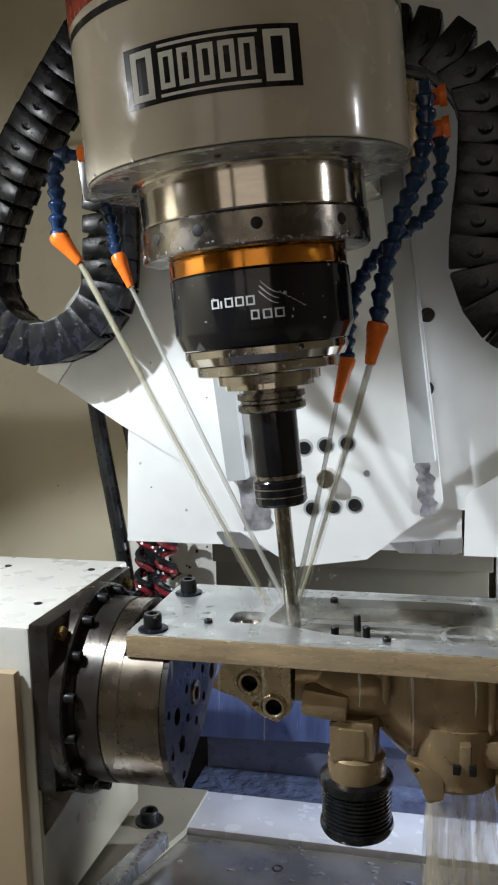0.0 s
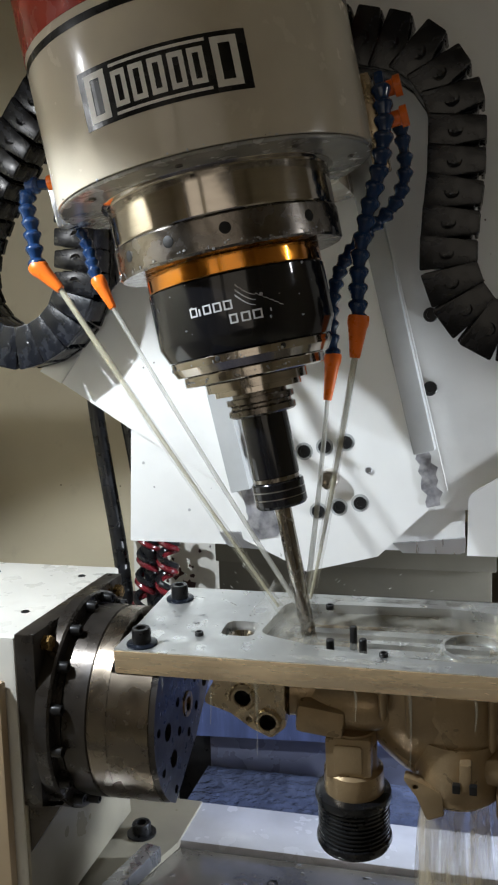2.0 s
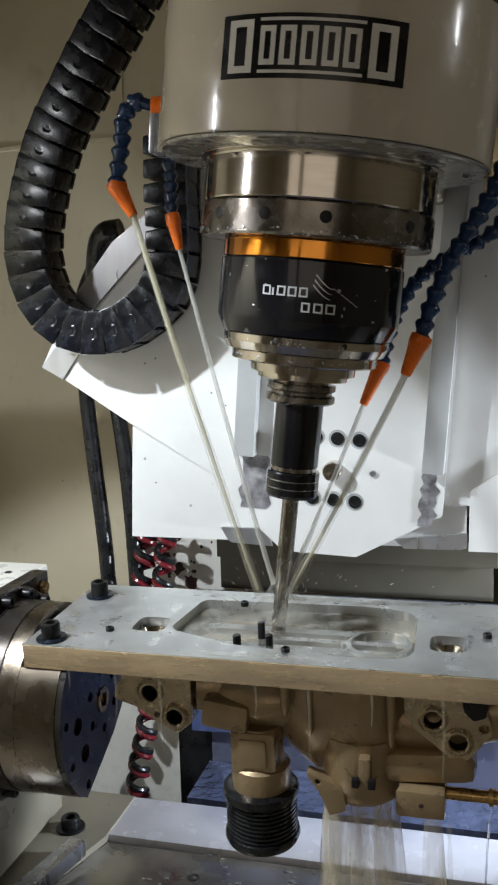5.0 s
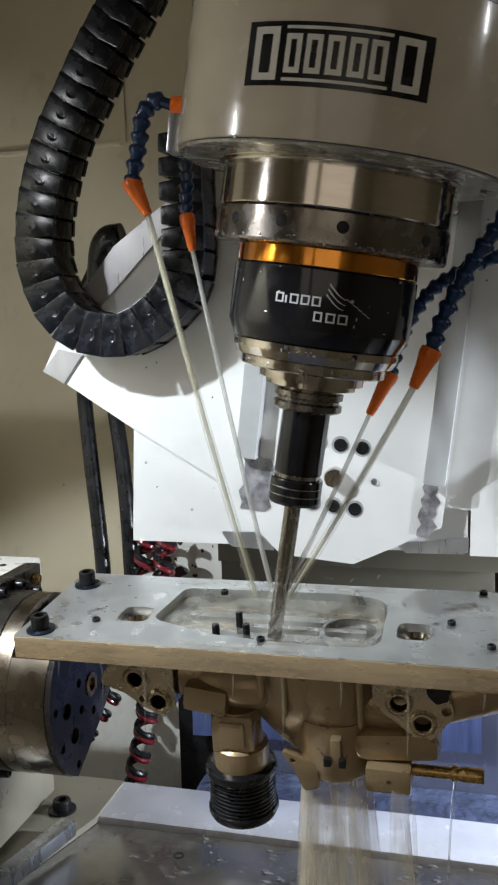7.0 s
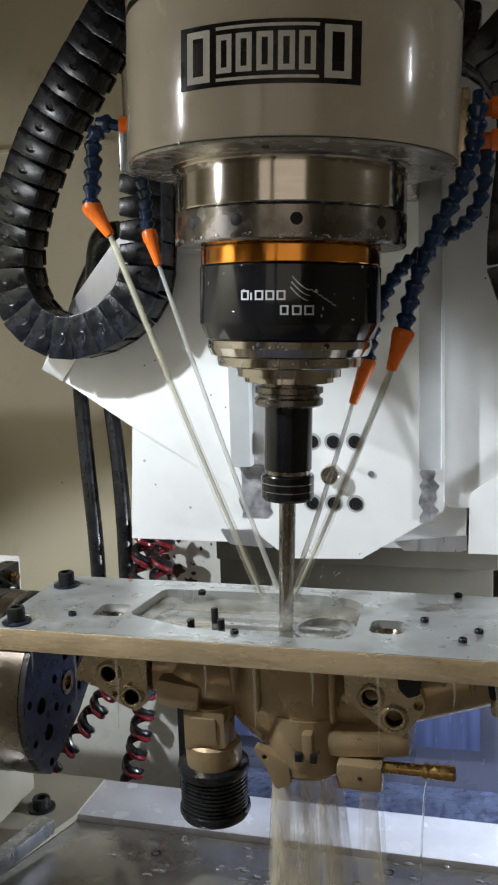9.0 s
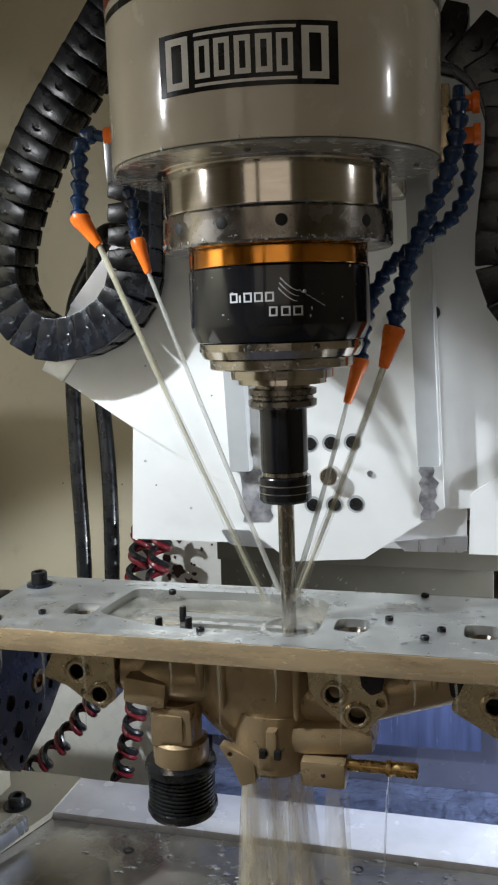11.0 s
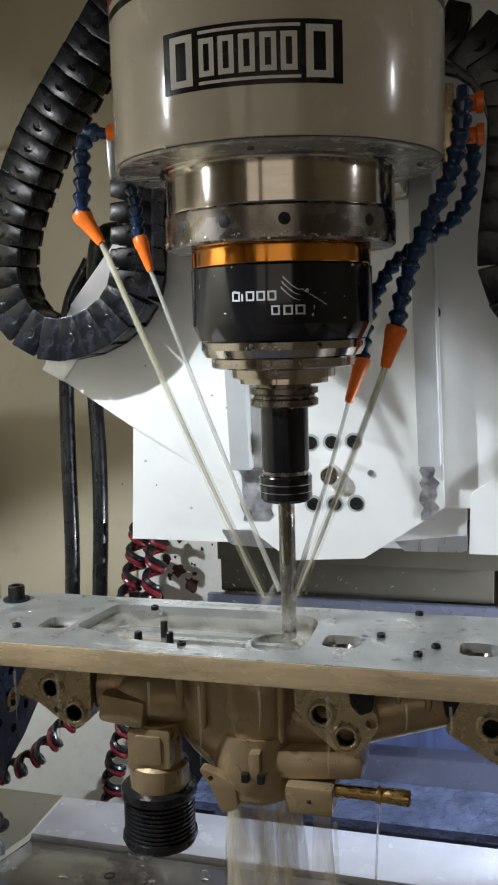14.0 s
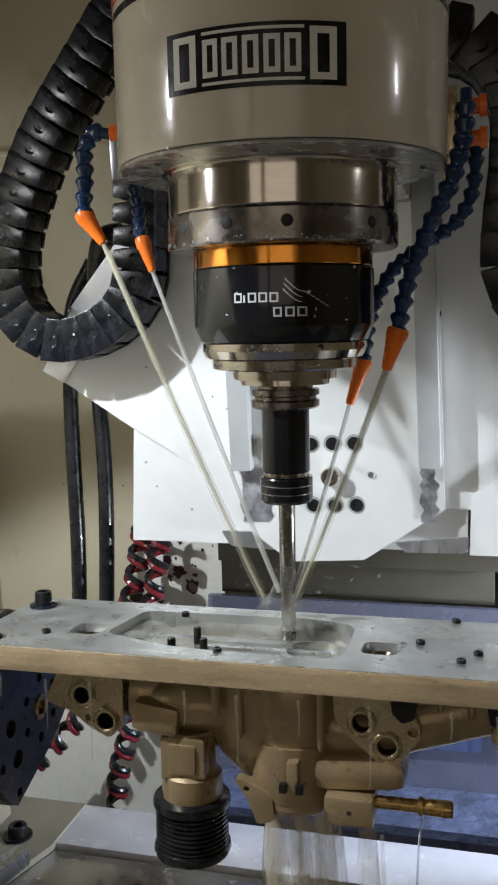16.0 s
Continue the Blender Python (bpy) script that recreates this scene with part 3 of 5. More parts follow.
    for x0, x1 in ((-0.083, -0.058), (0.141, 0.166)):
        part("bar", box(x1 - x0, 0.020, 0.70, ((x0 + x1) / 2, 0.2305, 0.18), 0.002, m=turn), "grey_paint", plate)
    random.seed(5)
    for x0, x1 in ((-0.080, -0.036), (0.139, 0.165)):
        edge = [(x0 + random.uniform(0, 0.006), -0.170 - 0.066 * k / 9) for k in range(10)] + [(x1 - random.uniform(0, 0.009), -0.236 + 0.066 * k / 9) for k in range(10)]
        part("bare_patch", prism(edge, 0.0006, turn @ Matrix.Translation((0, 0.2404, 0)) @ FRONT), "bare_metal", plate, "patch of worn bare metal", smooth=False)
    for x in (0.013, 0.039, 0.065):
        for z in (-0.141, -0.2155):
            m = turn @ Matrix.Translation((x, 0.2408, z)) @ FRONT
            bolt = part("bolt", socket_bolt(None, m, 0.0078, 0.0020), "bolt_black", plate)
            part("counterbore", lathe([(0.0078, 0.0003), (0.0100, 0.0003), (0.0106, 0.0006), (0.0108, 0.0)], 24, m=m), "grey_paint", bolt)
    part("hub", lathe([(0.0115, 0), (0.0115, 0.016), (0.010, 0.018), (0.006, 0.018), (0.006, 0.012), (0, 0.012)], 24, m=turn @ Matrix.Translation((0.037, 0.241, -0.179)) @ FRONT), "steel", plate)
    part("screw", socket_bolt(None, turn @ Matrix.Translation((0.084, 0.241, -0.179)) @ FRONT, 0.004, 0.003), "galvanised", plate)
    # arm between the plate and the housing
    part("arm", box(0.205, 0.14, 0.42, (0.04, 0.165, 0.34), 0.006, m=turn), "head_paint", head)
    # coolant brackets, hoses and nozzles
    part("bracket", box(0.016, 0.030, 0.050, (-0.116, 0.030, 0.172), 0.002, m=turn), "galvanised", head)
    part("bracket", box(0.014, 0.028, 0.085, (0.192, 0.035, 0.155), 0.002, m=turn), "machined_alloy", head)
    for z in (0.180, 0.153):
        part("valve", lathe([(0, 0), (0.007, 0), (0.007, 0.012), (0.0095, 0.013), (0.0095, 0.019), (0, 0.019)], 16, m=turn @ Matrix.Translation((0.205, 0.03, z)) @ Matrix.Rotation(radians(90), 4, "Y")), "orange_plastic", head, "orange valve knob")
    part("valve", lathe([(0, 0), (0.009, 0), (0.009, 0.016), (0, 0.016)], 16, m=turn @ Matrix.Translation((-0.122, 0.02, 0.19)) @ Matrix.Rotation(radians(90), 4, "Y")), "orange_plastic", head, "orange valve knob")
    coolant_hose(head, [(-0.122, 0.02, 0.190), (-0.140, 0.02, 0.193), (-0.151, 0.02, 0.180), (-0.153, 0.02, 0.158), (-0.156, 0.02, 0.132), (-0.157, 0.02, 0.117)], (-0.138, 0.018, 0.089), 0.0096, 1.0)
    coolant_hose(head, [(-0.122, 0.06, 0.155), (-0.115, 0.055, 0.128), (-0.110, 0.045, 0.102), (-0.107, 0.043, 0.090)], (-0.097, 0.038, 0.060), 0.0076, 0.82)
    coolant_hose(head, [(0.207, 0.02, 0.192), (0.206, 0.015, 0.170), (0.203, 0.012, 0.147), (0.192, 0.010, 0.114), (0.175, 0.010, 0.082), (0.159, 0.012, 0.048), (0.148, 0.015, 0.014), (0.142, 0.018, -0.012)], (0.131, 0.016, -0.045), 0.0100, 1.02)
    coolant_hose(head, [(0.215, 0.06, 0.165), (0.210, 0.06, 0.114), (0.193, 0.06, 0.085), (0.160, 0.06, 0.065), (0.132, 0.06, 0.042), (0.113, 0.06, 0.004), (0.104, 0.06, -0.040)], (0.090, 0.055, -0.079), 0.0084, 0.88)
    return head


head = spindle_head()


def coolant_jet(start, end, r, mat, seed):
    """A jet of coolant from a nozzle to the cutter: a core that thins out inside veils that widen, in the head's space."""
    random.seed(seed)
    a, b = at_head(*start), at_head(*end)
    n = 30
    jet = thing("coolant_jet", "milky jet of cutting coolant from an orange nozzle", "coolant jet", HEAD_REST, "coolant jets")
    layers = (("core", mat, 0.985, -0.45), ("veil", "coolant_veil", 1.0, 0.45)) if mat == "coolant" else (("core", mat, 0.97, 0.2),)
    for name, skin, reach, grow in layers:
        path = [a.lerp(b, reach * k / n) + Vector((0, 0, -0.004 * math.sin(math.pi * reach * k / n))) for k in range(n + 1)]
        wide = 0.85 if name == "core" else 0.95
        part(name, tube(path, [r * (wide + grow * k / n) * random.uniform(0.96, 1.04) for k in range(n + 1)], 12), skin, jet)
    return jet


JETS = [coolant_jet((-0.138, 0.018, 0.089), (0.012, -0.004, -0.262), 0.0034, "coolant", 1),
        coolant_jet((-0.097, 0.038, 0.060), (0.027, 0.004, -0.262), 0.0024, "coolant_thin", 2),
        coolant_jet((0.131, 0.016, -0.045), (0.040, -0.002, -0.258), 0.0034, "coolant", 3),
        coolant_jet((0.090, 0.055, -0.079), (0.036, 0.004, -0.255), 0.0026, "coolant_thin", 4)]

# ---- cable chains ----
LINK = None


def link_mesh():
    """One link: a hollow box with a tapered, slightly leaning side plate, a cross bar gap and a round pin."""
    bm = box(0.026, 0.042, 0.036, (0, 0.028, 0), 0.003)
    plate = rounded([(-0.0175, -0.0245), (0.0165, -0.0245), (0.0100, 0.0235), (-0.0110, 0.0235)], 0.0022, 3)
    lean = Matrix.Rotation(radians(4), 4, "Z")
    prism(plate, 0.006, lean @ Matrix.Translation((0, 0.006, 0)) @ FRONT, bm, bevel=0.0008)
    prism(plate, 0.006, lean @ Matrix.Translation((0, 0.056, 0)) @ FRONT, bm)
    box(0.022, 0.044, 0.003, (0.0, 0.028, 0.0215), 0.001, bm)
    box(0.027, 0.044, 0.003, (0.0, 0.028, -0.0225), 0.001, bm)
    lathe([(0.0066, 0), (0.0064, 0.0004), (0.0058, 0.0006), (0.0050, 0.0003), (0, 0.0003)], 18, bm, Matrix.Translation((0, 0.0004, -0.002)) @ FRONT)
    lathe([(0.0028, 0), (0.0024, 0.0004), (0, 0.0005)], 10, bm, Matrix.Translation((0, 0.0000, -0.002)) @ FRONT)
    return bm


def chain_poses(points, y, pitch, count):
    """Poses of links set out at one pitch from the last point of a line in x and z."""
    path = smooth_path([(x, y, z) for x, z in points], 40)[::-1]
    out, run, due = [], 0.0, 0.0
    for a, b in zip(path, path[1:]):
        step = (b - a).length
        while run + step >= due and len(out) < count:
            way = (a - b).normalized()
            m = Matrix((way, (0, 1, 0), way.cross(Vector((0, 1, 0))))).transposed().to_4x4()
            out.append(Matrix.Translation(a.lerp(b, (due - run) / step)) @ m)
            due += pitch
        run += step
    return out


def cable_chain(label, points, y, width, pitch, count):
    """A drag chain of single links along points in x and z, its front side at y."""
    global LINK
    chain = thing("cable_chain", label, "cable chain", group="cable chains")
    size = Vector((pitch / 0.028, 1, width / 0.047))
    links = []
    for m in chain_poses(points, y, pitch, count):
        if LINK is None:
            LINK = part("link", link_mesh(), "chain_plastic", chain)
            links.append(LINK)
        else:
            links.append(again(LINK, "link", Matrix(), chain))
        links[-1].matrix_basis = m @ Matrix.Diagonal((*size, 1))
    return chain, links


# the line of the swinging chain at three tilts of the head
LOOP_RIGHT = [(-0.06, 0.53), (-0.118, 0.460), (-0.160, 0.406), (-0.193, 0.359), (-0.223, 0.317), (-0.250, 0.273), (-0.274, 0.234), (-0.290, 0.197), (-0.302, 0.159), (-0.309, 0.120), (-0.309, 0.080),
              (-0.294, 0.036), (-0.267, 0.007), (-0.233, -0.004), (-0.199, -0.003), (-0.166, 0.014), (-0.138, 0.041), (-0.127, 0.072), (-0.124, 0.116), (-0.125, 0.160), (-0.124, 0.210)]
LOOP_MIDDLE = [(-0.06, 0.53), (-0.120, 0.458), (-0.167, 0.400), (-0.203, 0.354), (-0.238, 0.309), (-0.268, 0.271), (-0.295, 0.234), (-0.316, 0.198), (-0.333, 0.163), (-0.347, 0.128), (-0.356, 0.088),
               (-0.354, 0.048), (-0.336, 0.013), (-0.303, -0.008), (-0.270, -0.009), (-0.236, 0.002), (-0.207, 0.023), (-0.190, 0.052), (-0.185, 0.093), (-0.183, 0.138), (-0.180, 0.188)]
LOOP_LEFT = [(-0.06, 0.53), (-0.128, 0.460), (-0.186, 0.399), (-0.226, 0.356), (-0.260, 0.316), (-0.289, 0.278), (-0.319, 0.241), (-0.348, 0.203), (-0.374, 0.165), (-0.396, 0.126), (-0.410, 0.086),
             (-0.410, 0.045), (-0.393, 0.010), (-0.363, -0.013), (-0.333, -0.017), (-0.302, -0.006), (-0.278, 0.015), (-0.264, 0.043), (-0.259, 0.080), (-0.257, 0.119), (-0.255, 0.164)]


def loop_at(tilt):
    """The chain's line at a tilt of the head, in degrees."""
    lo, hi, a, b = (-10.8, 0.4, LOOP_LEFT, LOOP_MIDDLE) if tilt < 0.4 else (0.4, 9.35, LOOP_MIDDLE, LOOP_RIGHT)
    u = (tilt - lo) / (hi - lo)
    return [(p[0] + (q[0] - p[0]) * u, p[1] + (q[1] - p[1]) * u) for p, q in zip(a, b)]


CHAIN_Y, CHAIN_PITCH, CHAIN_LINKS = 0.185, 0.0265, 33
chain_left, loop_links = cable_chain("wet black plastic cable chain looping beside the spindle head", LOOP_MIDDLE, CHAIN_Y, 0.0500, CHAIN_PITCH, CHAIN_LINKS)
chain_right, hanging_links = cable_chain("black plastic cable chain hanging in the dark behind the head",
                                         [(0.02, 0.30), (0.096, 0.287), (0.15, 0.267), (0.182, 0.220), (0.185, 0.159), (0.179, 0.095), (0.179, 0.051), (0.199, 0.008), (0.236, -0.014), (0.28, -0.005), (0.31, 0.04)],
                                         0.14, 0.056, 0.030, 60)


# ---- hoses behind ----
def hanging_hose(points, r):
    ob = part("black_hose", tube(smooth_path(points, 12), r, 14), "black_rubber")
    return tagged(ob, "thick black rubber hose hanging at the back", "hose", "black hoses")


HOSES = [hanging_hose([(-0.33, 0.42, 0.10), (-0.365, 0.42, 0.03), (-0.372, 0.42, -0.08), (-0.366, 0.41, -0.2), (-0.358, 0.40, -0.32), (-0.36, 0.40, -0.45)], 0.0115),
         hanging_hose([(-0.335, 0.43, -0.06), (-0.325, 0.42, -0.12), (-0.316, 0.41, -0.2), (-0.311, 0.40, -0.30), (-0.316, 0.40, -0.45)], 0.0115)]
elbow = thing("cable_gland", "black bent cable gland on the wall", "cable gland")
part("elbow", tube(smooth_path([(-0.345, 0.50, -0.02), (-0.335, 0.42, 0.05), (-0.315, 0.38, 0.10), (-0.295, 0.36, 0.125), (-0.27, 0.36, 0.13)], 10), 0.016, 14), "black_rubber", elbow)


def coiled_hose(points, turns, r=0.0130):
    """Red and black spiral air hoses wound round one line."""
    coil = thing("coiled_hose", "red and black coiled air hose", "coiled hose", group="coiled hoses")
    line = smooth_path(points, 30)
    for phase, mat, label in ((0, "red_hose", "glossy red spiral hose"), (math.pi * 0.5, "black_rubber", "black spiral hose")):
        n = turns * 16
        path = []
        for k in range(n + 1):
            u = k / n * (len(line) - 1)
            i = min(int(u), len(line) - 2)
            p = line[i].lerp(line[i + 1], u - i)
            way = (line[i + 1] - line[i]).normalized()
            side = Vector((0, 1, 0))
            up = way.cross(side).normalized()
            a = 2 * math.pi * turns * k / n + phase
            path.append(p + r * (up * math.cos(a) + side * math.sin(a)))
        part("spiral", tube(path, 0.0046, 8), mat, coil, label)
    return coil


COILS = [coiled_hose([(-0.268, 0.40, -0.285), (-0.280, 0.39, -0.38), (-0.305, 0.37, -0.49), (-0.345, 0.36, -0.565), (-0.42, 0.35, -0.655), (-0.50, 0.34, -0.70)], 15),
         coiled_hose([(-0.238, 0.40, -0.285), (-0.247, 0.39, -0.38), (-0.262, 0.37, -0.49), (-0.272, 0.36, -0.58), (-0.288, 0.35, -0.66), (-0.29, 0.35, -0.76)], 14)]

# ---- table, rotary axis and workpiece ----
AXIS = (0.0162, -0.3287)     # about which the workpiece is turned
DISC = (0.0110, -0.366)      # centre of the faceplate
ALONG = Matrix.Rotation(radians(90), 4, "Y")


def rotary_table():
    rot = thing("rotary_table", "white fourth axis housing with dark steel faceplate", "rotary table")
    house = part("housing", box(0.32, 0.243, 0.30, (-0.497, 0.0355, -0.423), 0.004), "white_paint", rot)
    for x, y in ((-0.3636, 0.113), (-0.3636, -0.0155), (-0.47, 0.113), (-0.47, -0.0155)):
        part("screw", lathe([(0.0042, 0), (0.0042, 0.0008), (0.003, 0.001), (0.0025, 0.0002), (0, 0.0002)], 14, m=Matrix.Translation((x, y, -0.273))), "bolt_black", house)
    part("front_panel", box(0.30, 0.012, 0.33, (-0.4965, -0.0935, -0.478), 0.003), "tan_paint", rot, "beige painted front panel")
    # added over the white housing; its dark tone includes shade on this face
    part("side_panel", box(0.004, 0.236, 0.150, (-0.3365, 0.034, -0.499), 0.001), "base_paint", rot, "olive beige lower side, wet with coolant, its shade put into the paint")
    part("screw", lathe([(0.006, 0), (0.006, 0.003), (0.004, 0.005), (0, 0.005)], 14, m=Matrix.Translation((-0.385, -0.0995, -0.352)) @ FRONT), "bolt_black", rot)
    plate = part("adapter_plate", box(0.019, 0.205, 0.165, (-0.327, 0.0165, -0.352), 0.0015), "blued_steel", rot, "dark blued steel adapter plate")
    for y, z in ((-0.065, -0.284), (-0.065, -0.305), (-0.065, -0.42), (0.10, -0.284)):
        part("bolt", lathe([(0, 0), (0.0075, 0), (0.0075, 0.007), (0.0065, 0.008), (0, 0.008)], 6, m=Matrix.Translation((-0.3175, y, z)) @ ALONG), "brass" if z > -0.29 else "bolt_black", plate)
    part("gusset", prism([(-0.351, -0.437), (-0.302, -0.434), (-0.351, -0.508)], 0.01, Matrix.Translation((0, -0.072, 0)) @ FRONT), "blued_steel", rot, smooth=False)
    m = Matrix.Translation((-0.3175, DISC[0], DISC[1])) @ ALONG
    ring = part("flange", lathe([(0, 0), (0.106, 0), (0.106, 0.012), (0.104, 0.014), (0.093, 0.014), (0.093, 0.0195), (0, 0.0195)], 72, m=m), "blued_steel", rot)
    for k in range(16):
        a = 2 * math.pi * (k + 0.3) / 16
        part("bolt", socket_bolt(None, Matrix.Translation((-0.3035, DISC[0] + 0.0985 * math.cos(a), DISC[1] + 0.0985 * math.sin(a))) @ ALONG, 0.0050, 0.010), "bolt_black", ring)
    face = new("faceplate")
    face.parent = rot
    face.matrix_basis = Matrix.Translation((-0.2975, DISC[0], DISC[1]))
    part("rim", lathe([(0, 0), (0.092, 0), (0.093, 0.001), (0.093, 0.0235), (0.0915, 0.0245), (0, 0.0245)], 80, m=ALONG), "blued_steel", face, "dark turned rim with a seam")
    part("rim", lathe([(0, 0.0246), (0.0915, 0.0246), (0.0915, 0.0262), (0.0925, 0.0270), (0.0925, 0.0435), (0, 0.0435)], 80, m=ALONG), "rim_steel", face, "turned steel rim")
    # the outer disc is cut flat under the fixture plate
    swap = Matrix(((0, 0, 1, 0), (1, 0, 0, 0), (0, 1, 0, 0), (0, 0, 0, 1)))
    # and along a slanting line on its far lower side
    turn = [138.0 + 100.0 * k / 26 for k in range(27)] + [364.0 + 38.0 * k / 10 for k in range(11)]
    outline = [(0.0920 * math.cos(radians(a)), 0.0920 * math.sin(radians(a))) for a in turn]
    outline[27:27] = [(0.020, -0.046)]
    part("rim", prism(outline, 0.040, Matrix.Translation((0.0438, 0, 0)) @ swap), "rim_steel", face, "turned steel rim")
    holes = [circle(0.056 * math.cos(a), 0.056 * math.sin(a), 0.0085, 16) for a in (radians(180 + 36 * k) for k in range(6))]
    holes += [circle(0.079 * math.cos(a), 0.079 * math.sin(a), 0.0045, 12) for a in (radians(172 + 32 * k) for k in range(7))]
    holes += [circle(0.030 * math.cos(a), 0.030 * math.sin(a), 0.005, 12) for a in (radians(150 + 60 * k) for k in range(6))]
    holes.append(circle(0, 0, 0.013, 20))
    holes = [h for h in holes if max(0.533 * p[0] - 0.846 * p[1] for p in h) < 0.040]
    part("disc", prism([(x * 0.992, y * 0.992) for x, y in outline], 0.006, Matrix.Translation((0.0840, 0, 0)) @ swap, holes=holes), "blued_steel", face, "dark blued face with rows of bolt holes", smooth=False)
    part("bush", lathe([(0.007, 0.084), (0.0125, 0.084), (0.0125, 0.0915), (0.007, 0.0915)], 24, m=ALONG), "brass", face)
    return rot, face


rotary, faceplate = rotary_table()


def machine_table():
    table = thing("machine_table", "wet grey cast iron machine table with coolant on it", "machine table")
    part("top", box(1.7, 0.50, 0.06, (0.25, -0.13, -0.620), 0.003), "table_iron", table)
    # the rail's brightness is a reflection painted into its colour
    part("rear_rail", box(1.7, 0.085, 0.07, (0.25, 0.166, -0.619), 0.003), "rail_reflection", table, "wet metal rail along the back edge, its bright reflection put into pale paint")
    part("base_plate", prism([(-0.68, -0.30), (-0.38, -0.30), (-0.262, 0.115), (-0.262, 0.205), (-0.68, 0.205)], 0.008, Matrix.Translation((0, 0, -0.5895))), "base_paint", table, "beige painted base plate", smooth=False)
    for x, y in ((-0.309, 0.122), (-0.46, 0.122)):
        b = part("bolt", socket_bolt(None, Matrix.Translation((x, y, -0.579)), 0.011, 0.012), "bolt_black", table)
        part("washer", lathe([(0.0, 0.0), (0.017, 0.0), (0.017, 0.0024), (0, 0.0024)], 24, m=Matrix.Translation((x, y, -0.5813))), "bolt_black", b)
    part("clamp_bar", box(0.02, 0.22, 0.018, (0, 0, 0), 0.002, m=pose(-0.300, -0.03, -0.5725, 0, 0, -12)), "galvanised", table)
    random.seed(3)
    for k in range(24):
        x, y = random.uniform(-0.15, 0.45), random.uniform(-0.1, 0.11)
        part("tapped_hole", lathe([(0.006, 0.0004), (0.0045, 0.0006), (0.004, -0.002), (0, -0.002)], 14, m=Matrix.Translation((x, y, -0.59))), "hole_shade", table)
    return table


table = machine_table()


def puddles():
    """Ripples and foam of coolant on the table."""
    random.seed(8)
    bm = bmesh.new()
    for k in range(420):
        x, y, r = random.gauss(0.06, 0.13), random.uniform(-0.12, 0.12), random.choice((0.0007, 0.001, 0.0015, 0.0028))
        lathe([(r, 0), (r * 0.7, r * 0.35), (0, r * 0.45)], 8, bm, Matrix.Translation((x, y, -0.5897)) @ Matrix.Diagonal((random.uniform(1, 2.4), 1, 1, 1)))
    for k in range(320):
        x, y, r = random.gauss(-0.02, 0.05), random.gauss(-0.07, 0.025), random.choice((0.0008, 0.0012, 0.0018))
        lathe([(r, 0), (r * 0.9, r * 0.5), (r * 0.5, r * 0.85), (0, r)], 8, bm, Matrix.Translation((x, y, -0.5897)))
    ob = part("coolant_droplets", bm, "water")
    return tagged(ob, "wet drops and ripples of coolant on the table", "coolant", kind="stuff")


drops = puddles()


